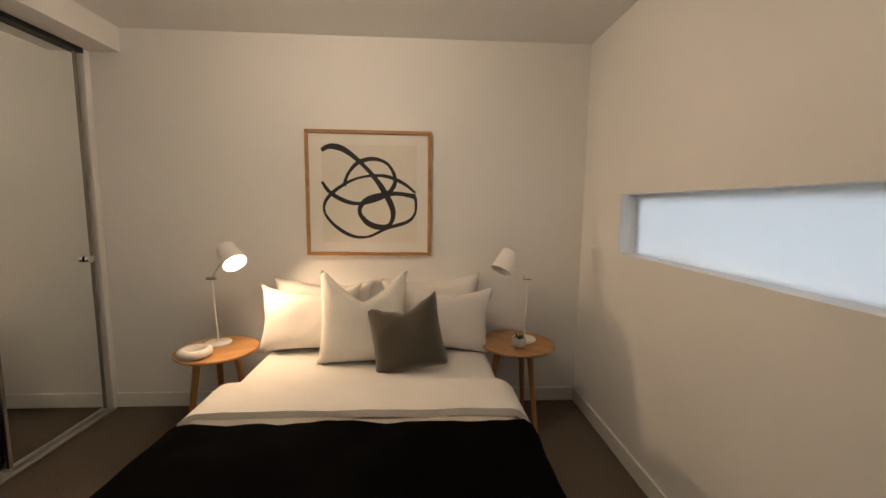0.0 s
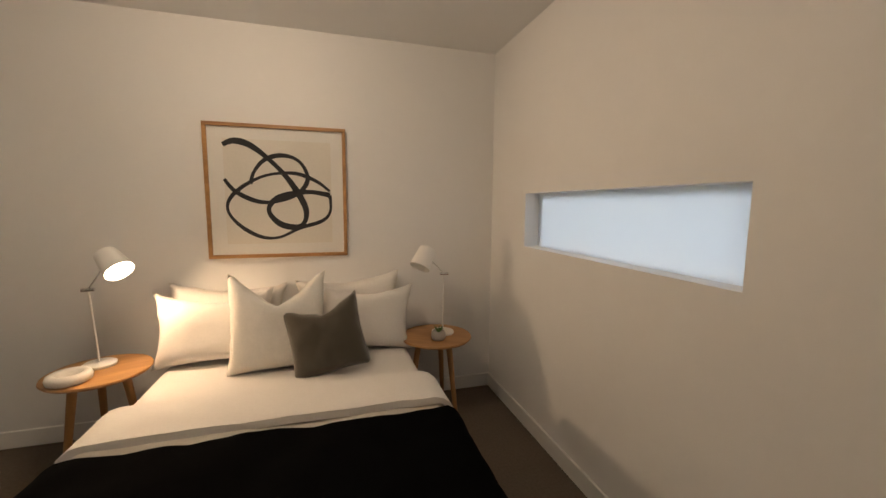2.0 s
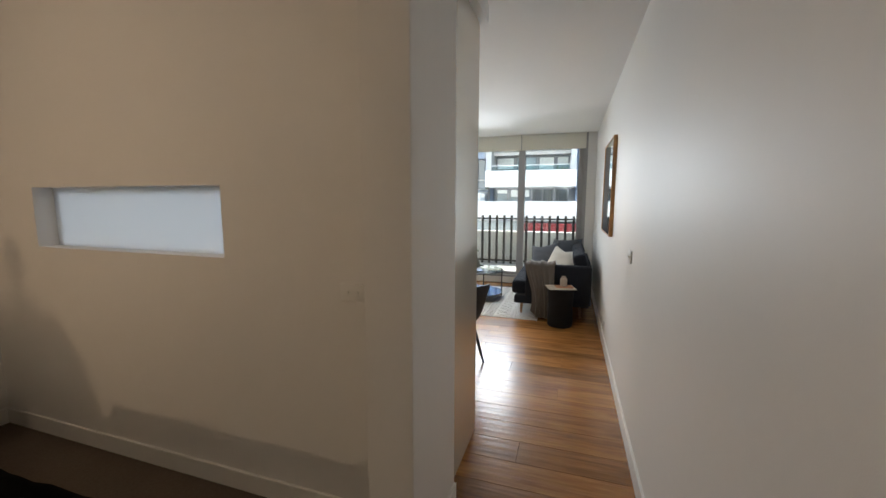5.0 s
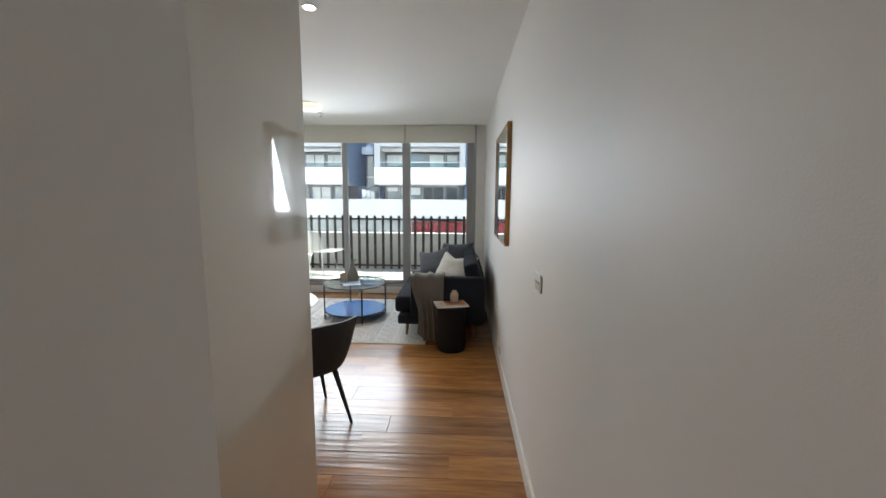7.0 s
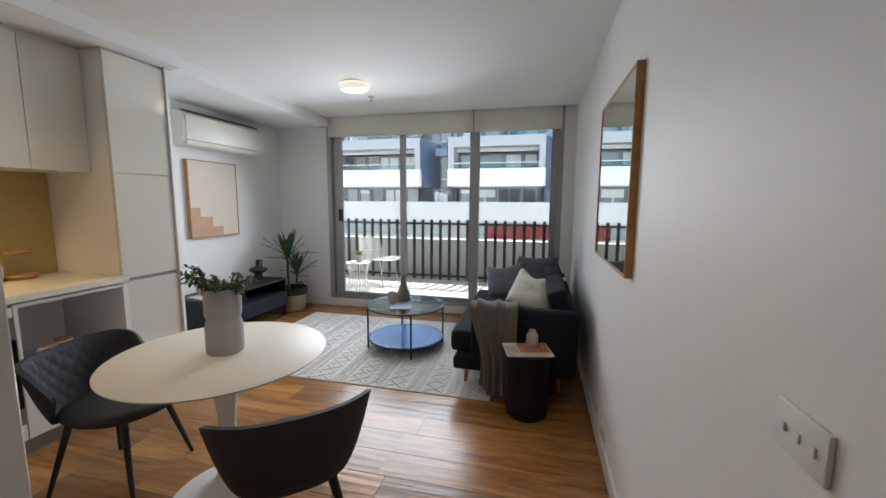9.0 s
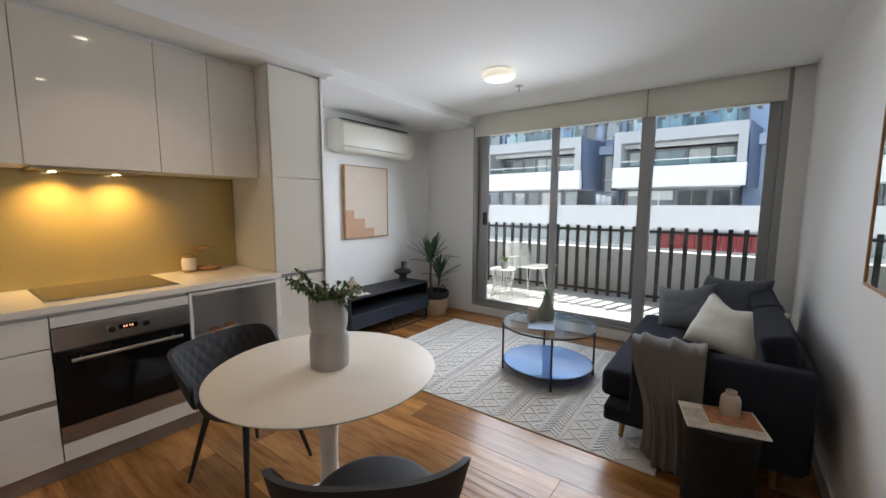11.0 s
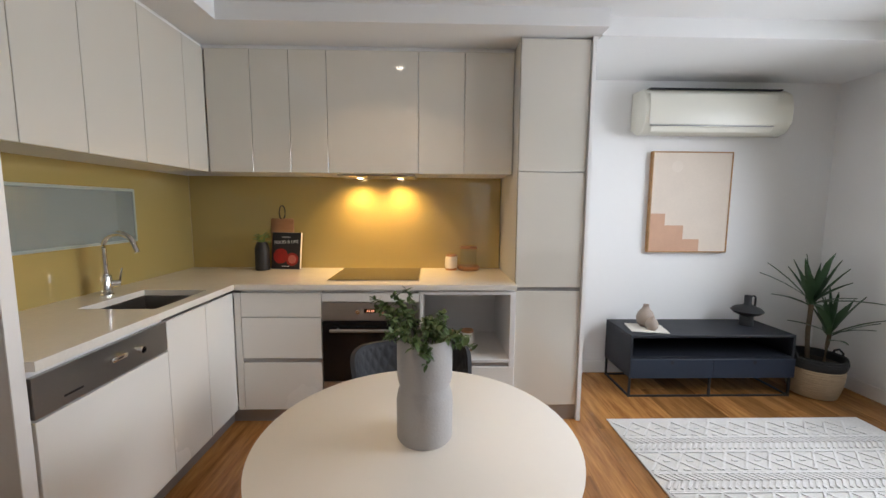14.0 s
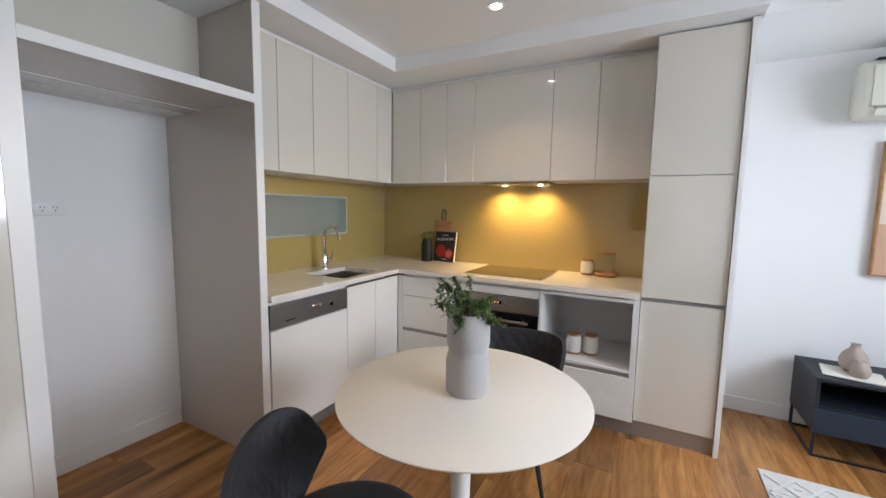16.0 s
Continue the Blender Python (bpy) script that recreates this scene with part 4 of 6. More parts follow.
part("shelf", box(bm_new(), 1.501 - 2.0, 0.298, -0.388, 0.424, 1.882, 1.918), M_NICHE, fr, "taupe shelf")
part("shelf_edge", box(bm_new(), 0.299, 0.303, -0.388, 0.424, 1.877, 1.919), M_TRIM, fr, "white edge strip")
part("upper_back", box(bm_new(), XK - 2.0 + 0.14, XK - 2.0 + 0.159, -0.388, 0.424, 1.878, 2.363), M_GLOSS, fr)

# kitchen things
bk = thing("cookbook", pose(2.422, 2.612, 0.901, -9, 0, -8), "black cookbook with red pomegranates, leaning on the splashback", "book")
part("cover", box(bm_new(), -0.112, 0.112, -0.012, 0.012, 0, 0.272, 0.002, 1), M_INK, bk)
part("pages", box(bm_new(), -0.110, 0.1125, -0.0105, 0.0105, 0.002, 0.2725), M_PAPER, bk)
M_RED = material("printed_red", (0.32, 0.02, 0.015), 0.5, vary=0.4, scale=40)
bm = bm_new()
for x, z, r in ((-0.040, 0.095, 0.056), (0.050, 0.072, 0.048)):
    c = cyl(bm, 0, 0, 0, 0.0008, r, n=28, m=Matrix.Translation((x, -0.0122, z)) @ Matrix.Rotation(radians(90), 4, "X"))
part("cover_picture", bm, M_RED, bk, "printed red fruit")
bm = bm_new()
cyl(bm, 0, 0, 0, 0.0008, 0.032, n=28, m=Matrix.Translation((0.052, -0.0132, 0.072)) @ Matrix.Rotation(radians(90), 4, "X"))
part("cover_picture", bm, material("printed_pink", (0.55, 0.16, 0.12), 0.5, vary=0.5, scale=160), bk)


def lettering(body, size, m, mat, parent, depth=0.0006, name="lettering"):
    cu = bpy.data.curves.new(name, "FONT")
    cu.body, cu.size, cu.align_x, cu.extrude = body, size, "CENTER", depth
    tmp = new(name + "_curve", cu)
    me = bpy.data.meshes.new_from_object(tmp.evaluated_get(bpy.context.evaluated_depsgraph_get()))
    bpy.data.objects.remove(tmp)
    me.materials.clear()
    me.materials.append(mat)
    me.transform(m)
    ob = new(name, me)
    ob.parent = parent
    return ob


lettering("FOOD & LIFE", 0.033, pose(0, -0.0128, 0.190, 90, -3, 0), M_PLASTIC, bk)
part("small_print", quad_plate(bm_new(), 0, -0.0126, 0.235, 0.07, 0.0006, 0.004), M_PLASTIC, bk)
part("small_print", quad_plate(bm_new(), 0, -0.0126, 0.018, 0.06, 0.0006, 0.004), M_PLASTIC, bk)
cb = thing("chopping_board", pose(2.385, 2.656, 0.901, -3, 0, 0), "wooden chopping board with leather loop, behind the book", "chopping board")
bm = bm_new()
box(bm, -0.085, 0.085, -0.009, 0.009, 0, 0.375, 0.010)
part("board", bm, M_WOODLID, cb)
part("loop", tube(bm_new(), [(0.022 * math.sin(a), -0.004, 0.418 - 0.052 * math.cos(a)) for a in [i * math.pi / 8 for i in range(17)]], 0.004, 8), M_BLACK, cb, "dark leather loop")


def leaf(bm, base, tip, width, bend=0.0):
    base, tip = Vector(base), Vector(tip)
    d = tip - base
    s = d.cross(Vector((0, 0, 1)))
    if s.length < 1e-4:
        s = Vector((1, 0, 0))
    s.normalize()
    n = s.cross(d).normalized()
    ks = (0.0, 0.25, 0.55, 0.8, 1.0)
    ws = (0.15, 0.9, 1.0, 0.6, 0.02)
    prev = None
    for k, wv in zip(ks, ws):
        p = base + d * k + n * bend * math.sin(k * 3.14) * d.length - Vector((0, 0, bend * d.length * k * k))
        row = (bm.verts.new(p - s * width * wv / 2 + n * width * 0.12), bm.verts.new(p), bm.verts.new(p + s * width * wv / 2 + n * width * 0.12))
        if prev:
            bm.faces.new((prev[0], prev[1], row[1], row[0]))
            bm.faces.new((prev[1], prev[2], row[2], row[1]))
        prev = row


rng = random.Random(11)
bv = thing("black_vase", pose(2.272, 2.565, 0.901), "matt black bottle vase holding green leaves", "vase")
part("vase", lathe(bm_new(), [(0, 0), (0.046, 0), (0.05, 0.01), (0.05, 0.16), (0.040, 0.19), (0.034, 0.205), (0.030, 0.205), (0.03, 0.18), (0, 0.18)]), M_BLACK, bv, smooth=50)
bm = bm_new()
for i in range(16):
    a, r = rng.uniform(0, 6.28), rng.uniform(0.03, 0.085)
    b = (0.3 * r * math.cos(a), 0.3 * r * math.sin(a), 0.2 + rng.uniform(0, 0.05))
    leaf(bm, b, (r * math.cos(a), r * math.sin(a) * 0.7, b[2] + rng.uniform(-0.01, 0.05)), 0.032, 0.1)
    rod(bm, (0, 0, 0.16), b, 0.0015, n=5)
part("leaves", bm, M_LEAF2, bv)


def canister(x, y, z, hgt, label, r=0.046):
    t = thing("canister", pose(x, y, z), label, "canister", "white canisters with timber trim")
    part("jar", lathe(bm_new(), [(r * 0.93, 0.014), (r, 0.03), (r, hgt - 0.03), (r * 0.86, hgt - 0.012), (0, hgt - 0.012)]), M_CERAMIC, t, smooth=50)
    part("base_ring", lathe(bm_new(), [(0, 0), (r * 0.9, 0), (r * 0.95, 0.015), (0, 0.015)]), M_WOODLID, t, "timber base")
    part("lid", lathe(bm_new(), [(0, hgt - 0.013), (r * 0.86, hgt - 0.013), (r * 0.84, hgt), (0, hgt + 0.001)]), M_WOODLID, t, "timber lid")


canister(3.655, 2.60, 0.901, 0.115, "white ceramic canister with timber base on the bench")
canister(3.648, 2.20, 0.421, 0.135, "white ceramic canister with timber lid in the open recess", 0.048)
canister(3.752, 2.235, 0.421, 0.135, "white ceramic canister with timber lid in the open recess", 0.048)
gj = thing("glass_jar", pose(3.785, 2.60, 0.901), "clear glass jar with timber lid on a wooden dish", "jar")
part("dish", lathe(bm_new(), [(0, 0), (0.072, 0.0), (0.085, 0.02), (0.08, 0.03), (0, 0.03)], n=40), M_WOODLID, gj, "shallow wooden dish")
j = part("jar", lathe(bm_new(), [(0, 0.031), (0.058, 0.031), (0.060, 0.16)], n=40), M_GLASS, gj, "clear glass")
j.visible_shadow = False
part("lid", lathe(bm_new(), [(0, 0.161), (0.062, 0.161), (0.062, 0.173), (0, 0.173)], n=40), M_WOODLID, gj)

# ceiling fittings
for x, y, z in ((5.395, 1.04, ZL), (-0.15, 1.48, ZB)):
    oy = thing("ceiling_light", pose(x, y, z), "round white glass oyster ceiling light, switched on", "ceiling light", "oyster ceiling lights")
    part("base_plate", cyl(bm_new(), 0, 0, -0.014, 0, 0.11, n=48), M_TRIM, oy)
    part("diffuser", lathe(bm_new(), [(0.105, -0.010), (0.126, -0.014), (0.132, -0.024), (0.130, -0.048), (0.115, -0.064), (0.06, -0.070), (0, -0.072)], n=48), M_DIFF, oy, "glowing opal glass", smooth=60).visible_shadow = False
spk = thing("sprinkler", pose(5.86, 1.08, ZL), "small chrome ceiling fire sprinkler", "sprinkler")
part("flange", lathe(bm_new(), [(0.035, 0), (0.033, -0.006), (0.012, -0.010), (0, -0.010)]), M_ALU, spk)
part("deflector", lathe(bm_new(), [(0, -0.01), (0.007, -0.012), (0.006, -0.04), (0.02, -0.042), (0.02, -0.045), (0, -0.046)]), M_ALU, spk)
for x, y, z in ((3.25, 1.60, ZL), (3.25, 0.195, ZL)):
    t = thing("downlight", pose(x, y, z), "recessed round downlight, switched on", "downlight", "ceiling downlights")
    part("trim_ring", lathe(bm_new(), [(0.030, -0.001), (0.045, -0.004), (0.045, 0.0), (0.03, 0.0)], n=40), M_TRIM, t)
    part("lens", cyl(bm_new(), 0, 0, -0.0025, -0.0005, 0.030, n=32), M_DOWN, t, "glowing lens")

# ---- living room ----
# dining table
M_TABLE = material("warm_white_tabletop", (0.80, 0.755, 0.68), 0.45, vary=0.015, scale=3, fine=0.01)
DT = (3.482, 0.784)
tb = thing("dining_table", pose(*DT, 0), "round white pedestal dining table", "table")
part("tabletop", lathe(bm_new(), [(0, 0.688), (0.407, 0.690), (0.448, 0.700), (0.456, 0.707), (0.456, 0.710), (0.453, 0.712), (0, 0.712)], n=96), M_TABLE, tb, smooth=50)
part("pedestal", lathe(bm_new(), [(0.26, 0.006), (0.235, 0.016), (0.15, 0.034), (0.075, 0.075), (0.045, 0.15), (0.036, 0.27), (0.038, 0.40), (0.052, 0.52), (0.085, 0.63), (0.12, 0.688), (0, 0.688)], n=64), M_WHITE, tb, smooth=70)
part("foot_ring", lathe(bm_new(), [(0, 0), (0.262, 0), (0.264, 0.003), (0.26, 0.006), (0, 0.006)], n=64), M_WHITE, tb)


def shell(bm, nu, nv, f, t):
    """A curved sheet with thickness: f(u, v) and the inward push t(u, v) as a vector."""
    a = [[bm.verts.new(f(i / nu, j / nv)) for j in range(nv + 1)] for i in range(nu + 1)]
    b = [[bm.verts.new(f(i / nu, j / nv) + t(i / nu, j / nv)) for j in range(nv + 1)] for i in range(nu + 1)]
    for i in range(nu):
        for j in range(nv):
            bm.faces.new((a[i][j], a[i + 1][j], a[i + 1][j + 1], a[i][j + 1]))
            bm.faces.new((b[i][j], b[i][j + 1], b[i + 1][j + 1], b[i + 1][j]))
    for i in range(nu):
        bm.faces.new((a[i][0], b[i][0], b[i + 1][0], a[i + 1][0]))
        bm.faces.new((a[i][nv], a[i + 1][nv], b[i + 1][nv], b[i][nv]))
    for j in range(nv):
        bm.faces.new((a[0][j], a[0][j + 1], b[0][j + 1], b[0][j]))
        bm.faces.new((a[nu][j], b[nu][j], b[nu][j + 1], a[nu][j + 1]))


def dining_chair(m, label):
    """A bucket chair that faces +x: quilted wrapped back, round seat, four tapered legs."""
    t = thing("dining_chair", m, label, "chair", "chairs round the table")
    def back(u, v):
        s = (u - 0.5) * 2
        a = s * radians(88)
        top = 0.695 - 0.05 * (max(0.0, abs(s) - 0.5) / 0.5) ** 2 - 0.035 * (max(0.0, abs(s) - 0.85) / 0.15) ** 2
        low = 0.36 + 0.10 * abs(s) ** 3
        end = max(0.0, (abs(s) - 0.72) / 0.28)
        round_ = math.sqrt(1 - 0.985 * end ** 2.4)          # the arms end in a rounded lobe
        mid_ = low + 0.60 * (top - low)
        top, low = mid_ + (top - mid_) * round_, mid_ + (low - mid_) * round_
        z = low + (top - low) * v
        k = (z - 0.36) / 0.30
        r = 0.185 + 0.105 * k ** 0.6
        ca, sa = math.cos(a), math.sin(a)
        return Vector((-0.02 - r * math.copysign(abs(ca) ** 0.62, ca) * 0.88, r * math.copysign(abs(sa) ** 0.85, sa) * 1.03, z))
    def inward(u, v):
        s = (u - 0.5) * 2
        a = s * radians(88)
        q = 0.0
        if 0.08 < v < 0.94 and abs(s) < 0.95:
            g1, g2 = (s * 7 + v * 3.6) % 1.0, (s * 7 - v * 3.6) % 1.0
            q = 0.004 * min(1.0, 3.2 * min(g1, 1 - g1)) * min(1.0, 3.2 * min(g2, 1 - g2))
        d = 0.020 + q
        return Vector((d * math.cos(a), -d * math.sin(a), 0))
    bm = bm_new()
    shell(bm, 120, 44, back, inward)
    part("backrest", bm, M_LEATHER, t, "quilted wrap-round backrest", smooth=50)
    bm = lathe(bm_new(), [(0, 0.365), (0.17, 0.37), (0.215, 0.385), (0.226, 0.40), (0.218, 0.42), (0.19, 0.433), (0.08, 0.438), (0, 0.438)], n=48, sx=1.08)
    bmesh.ops.translate(bm, verts=bm.verts, vec=(0.02, 0, 0))
    part("seat", bm, M_LEATHER, t, smooth=70)
    part("seat_frame", lathe(bm_new(), [(0, 0.345), (0.15, 0.345), (0.165, 0.365), (0, 0.365)], n=32), M_BLACK, t)
    for sx in (-1, 1):
        for sy in (-1, 1):
            part("leg", rod(bm_new(), (sx * 0.205, sy * 0.205, 0), (sx * 0.13, sy * 0.13, 0.36), 0.009, 0.017, 12), M_BLACK, t)
    return t


ch = dining_chair(pose(3.31, 0.32, 0, 0, 0, 42), "dark grey quilted bucket chair, back to the corridor")
ch2 = copy_thing(ch, pose(3.452, 1.40, 0, 0, 0, -77))
tagged(ch2, "dark grey quilted bucket chair before the oven")

# vase with greenery on the table
vz = thing("grey_vase", pose(3.500, 0.784, 0.713), "matt grey stacked-cylinder vase with green foliage", "vase")
part("vase", lathe(bm_new(), [(0, 0), (0.076, 0), (0.079, 0.006), (0.080, 0.115), (0.075, 0.140), (0.069, 0.152), (0.074, 0.165), (0.078, 0.185), (0.078, 0.292), (0.074, 0.296), (0.070, 0.292), (0.070, 0.24), (0, 0.24)], n=56), M_GREYCER, vz, smooth=60)
bm, bs = bm_new(), bm_new()
for i in range(30):
    a = rng.uniform(0, 6.28)
    lift = max(0.0, -math.cos(a))          # the sprigs towards the bench stand up, the rest droop over the rim
    out = rng.uniform(0.06, 0.15) + 0.05 * lift * rng.random()
    tip = Vector((out * math.cos(a), out * math.sin(a), 0.305 + rng.uniform(-0.06, 0.06) + 0.08 * lift * rng.uniform(0.2, 1.0)))
    b0 = Vector((0.04 * math.cos(a), 0.04 * math.sin(a), 0.25))
    mid = (b0 + tip) / 2 + Vector((0, 0, 0.065))
    pts = [b0 * (1 - k) ** 2 + mid * 2 * k * (1 - k) + tip * k * k for k in [q / 13 for q in range(14)]]
    tube(bs, pts, 0.0013, 5)
    for k, p in enumerate(pts[3:]):
        for _ in range(3):
            d = Vector((rng.uniform(-1, 1), rng.uniform(-1, 1), rng.uniform(-0.7, 0.7))).normalized()
            leaf(bm, p, p + d * rng.uniform(0.016, 0.027), rng.uniform(0.009, 0.013), 0.08)
fo = part("foliage", bm, M_SPRIG, vz, "small dark green leaves")
part("stems", bs, material("stem_green", (0.09, 0.10, 0.04), 0.6), fo)

# rug: a woven base with raised yarn rows in bands
RX0, RX1, RY0, RY1 = 4.65, 6.32, -0.32, 2.085
rug = thing("rug", pose((RX0 + RX1) / 2, (RY0 + RY1) / 2, 0), "cream woven rug with raised zigzag and diamond bands", "rug")
M_RUG = material("cream_wool", (0.67, 0.65, 0.615), 0.95, vary=0.08, scale=9, bump=1.0, bump_scale=300, fine=0.14)
M_YARN = material("raised_wool_yarn", (0.74, 0.725, 0.70), 0.95, vary=0.06, scale=9, bump=1.0, bump_scale=350, fine=0.1)
rw, rl = (RX1 - RX0) / 2, (RY1 - RY0) / 2
part("backing", box(bm_new(), -rw, rw, -rl, rl, 0.001, 0.008, 0.003, 1), M_RUG, rug)


def rib(bm, a, b, w, h0, h1):
    a, b = Vector(a), Vector(b)
    d = (b - a).normalized()
    s = Vector((-d.y, d.x)) * w / 2
    c = [a - s, a + s, b + s, b - s]
    lo = [bm.verts.new((p.x, p.y, h0)) for p in c]
    hi = [bm.verts.new((p.x * 0.999 + 0.001 * (a.x + b.x) / 2, p.y, h1)) for p in c]
    bm.faces.new(hi)
    for i in range(4):
        bm.faces.new((lo[i], lo[(i + 1) % 4], hi[(i + 1) % 4], hi[i]))


bm = bm_new()
y = -rl + 0.015
k = 0
while y < rl - 0.16:
    bh = 0.135 if k % 2 else 0.175
    n_row = 1
    rib(bm, (-rw + 0.01, y), (rw - 0.01, y), 0.010, 0.007, 0.0148)
    rib(bm, (-rw + 0.01, y + 0.014), (rw - 0.01, y + 0.014), 0.006, 0.007, 0.0115)
    y0, y1 = y + 0.026, y + bh
    ym = (y0 + y1) / 2
    x = -rw + 0.02
    if k % 2:
        while x < rw - 0.075:
            rib(bm, (x, y0), (x + 0.05, ym), 0.013, 0.007, 0.0148)
            rib(bm, (x + 0.05, ym), (x, y1 - 0.008), 0.013, 0.007, 0.0148)
            x += 0.034
    else:
        while x < rw - 0.15:
            rib(bm, (x, y0), (x + 0.12, y1 - 0.008), 0.011, 0.007, 0.0148)
            rib(bm, (x + 0.12, y0), (x, y1 - 0.008), 0.011, 0.007, 0.0142)
            rib(bm, (x + 0.045, y0 + 0.004), (x + 0.075, y0 + 0.004), 0.012, 0.007, 0.0138)
            rib(bm, (x + 0.105, ym), (x + 0.135, ym), 0.012, 0.007, 0.0138)
            x += 0.125
    y += bh
    k += 1
part("raised_pattern", bm, M_YARN, rug, "raised wool zigzags and diamonds", smooth=0)

# coffee table
CT = (5.515, 0.60)
ct = thing("coffee_table", pose(*CT, 0.012), "round glass coffee table, black metal frame, lower shelf", "table")
part("frame_ring", tube(bm_new(), [(0.365 * math.cos(a), 0.365 * math.sin(a), 0.405) for a in [i * math.pi / 36 for i in range(72)]], 0.008, 8, True), M_BLACK, ct)
part("glass_top", lathe(bm_new(), [(0, 0.413), (0.362, 0.413), (0.366, 0.416), (0.362, 0.421), (0, 0.421)], n=72), M_GLASS, ct, "clear glass top").visible_shadow = False
part("shelf_ring", tube(bm_new(), [(0.357 * math.cos(a), 0.357 * math.sin(a), 0.092) for a in [i * math.pi / 36 for i in range(72)]], 0.007, 8, True), M_BLACK, ct)
# the blue base colour stands in for the sky reflected in the shelf
M_SHELF = material("shelf_glass_sky_reflection", (0.10, 0.22, 0.50), 0.08, vary=0.02, scale=3, coat=1.0)
part("lower_shelf", lathe(bm_new(), [(0, 0.092), (0.352, 0.092), (0.352, 0.100), (0, 0.100)], n=72), M_SHELF, ct, "glossy glass shelf, the sky's blue reflection in its colour")
for a in (25.7, 115.7, 205.7, 295.7):
    c, s = math.cos(radians(a + 90)), math.sin(radians(a + 90))
    part("leg", rod(bm_new(), (0.364 * c, 0.364 * s, 0.0), (0.364 * c, 0.364 * s, 0.41), 0.0085, n=10), M_BLACK, ct)
cz = 0.012 + 0.4215
cv = thing("bottle_vase", pose(5.60, 0.655, cz), "grey-green ceramic bottle vase with few sprigs", "vase")
M_SAGE = material("sage_ceramic", (0.20, 0.21, 0.18), 0.55, vary=0.06, scale=10, bump=0.1)
part("vase", lathe(bm_new(), [(0, 0), (0.064, 0), (0.070, 0.02), (0.064, 0.08), (0.040, 0.135), (0.028, 0.165), (0.026, 0.20), (0.030, 0.212), (0.024, 0.212), (0.021, 0.16), (0, 0.15)]), M_SAGE, cv, smooth=70)
bm = bm_new()
for i in range(12):
    a, r = rng.uniform(0, 6.28), rng.uniform(0.025, 0.06)
    leaf(bm, (0, 0, 0.195), (1.2 * r * math.cos(a), 1.2 * r * math.sin(a), 0.235 + rng.uniform(0.0, 0.04)), 0.018, 0.1)
part("sprigs", bm, M_LEAF, cv)
M_CLAY = material("pale_clay", (0.46, 0.38, 0.31), 0.7, vary=0.06, scale=12, bump=0.2)
single("candle_jar", lathe(bm_new(), [(0, 0), (0.040, 0), (0.043, 0.006), (0.043, 0.092), (0.040, 0.10), (0.036, 0.096), (0.036, 0.085), (0, 0.085)]), M_CLAY, "pale clay candle jar on the glass table", "candle", pose(5.50, 0.735, cz), smooth=50)
mg = thing("magazine", pose(5.42, 0.62, cz, 0, 0, 20), "open magazine with pale blue pages on the glass table", "magazine")
part("page", box(bm_new(), -0.14, 0.0, -0.10, 0.10, 0, 0.004), material("printed_blue", (0.12, 0.18, 0.26), 0.5, vary=0.25, scale=12), mg)
part("page", box(bm_new(), 0.002, 0.14, -0.10, 0.10, 0, 0.004), material("printed_mixed", (0.13, 0.13, 0.14), 0.5, vary=0.5, scale=22), mg)

# sofa, its back against the long wall
sf = thing("sofa", pose(5.59, -0.45, 0), "charcoal fabric two-seat sofa with timber legs", "sofa")
def sbox(nm, a, bev, label="", mat=None, par=None):
    return part(nm, box(bm_new(), *a, bev, 4), mat or M_FABRIC, par or sf, label, smooth=60)
sbox("frame", (-0.84, 0.84, -0.44, 0.42, 0.17, 0.265), 0.02)
sbox("arm", (-0.845, -0.735, -0.455, 0.29, 0.185, 0.655), 0.028)
sbox("arm", (0.735, 0.845, -0.455, 0.29, 0.185, 0.62), 0.028)
sbox("back_frame", (-0.74, 0.74, -0.455, -0.395, 0.22, 0.66), 0.03)


def padded(w, d, hgt, seed):
    bm = bm_new()
    bmesh.ops.create_cube(bm, size=1, matrix=Matrix.Diagonal((w, d, hgt, 1)))
    bmesh.ops.bevel(bm, geom=list(bm.edges), offset=min(w, d, hgt) * 0.30, segments=5, profile=0.6, affect="EDGES")
    bmesh.ops.subdivide_edges(bm, edges=[e for e in bm.edges if e.calc_length() > 0.12], cuts=7, use_grid_fill=True)
    for v in bm.verts:
        bulge = (1 - (2 * v.co.x / w) ** 2) * (1 - (2 * v.co.y / d) ** 2)
        v.co.z += math.copysign(0.022 * max(0, bulge), v.co.z) + 0.006 * noise.noise((v.co.x * 5 + seed, v.co.y * 5, v.co.z * 5))
    return bm


for x in (-0.37, 0.37):
    b = padded(0.74, 0.76, 0.165, x)
    bmesh.ops.translate(b, verts=b.verts, vec=(x * 0.995, 0.085, 0.345))
    part("seat_cushion", b, M_FABRIC, sf, smooth=70)
    b = padded(0.73, 0.38, 0.14, x + 3)
    bmesh.ops.transform(b, matrix=Matrix.Translation((x * 0.99, -0.355, 0.59)) @ Matrix.Rotation(radians(75), 4, "X"), verts=b.verts)
    part("back_cushion", b, M_FABRIC, sf, smooth=70)
for x in (-0.66, 0.66):
    for y in (-0.34, 0.34):
        part("leg", rod(bm_new(), (x * 1.03, y * 1.03, 0), (x, y, 0.175), 0.013, 0.02, 14), M_OAK_Z, sf, "tapered oak leg")
M_CGREY = material("blue_grey_cushion", (0.075, 0.085, 0.105), 0.9, vary=0.08, scale=9, bump=0.5, bump_scale=500, sheen=0.2)
M_CGREY2 = material("mid_grey_cushion", (0.12, 0.128, 0.145), 0.9, vary=0.08, scale=9, bump=0.5, bump_scale=500, sheen=0.2)
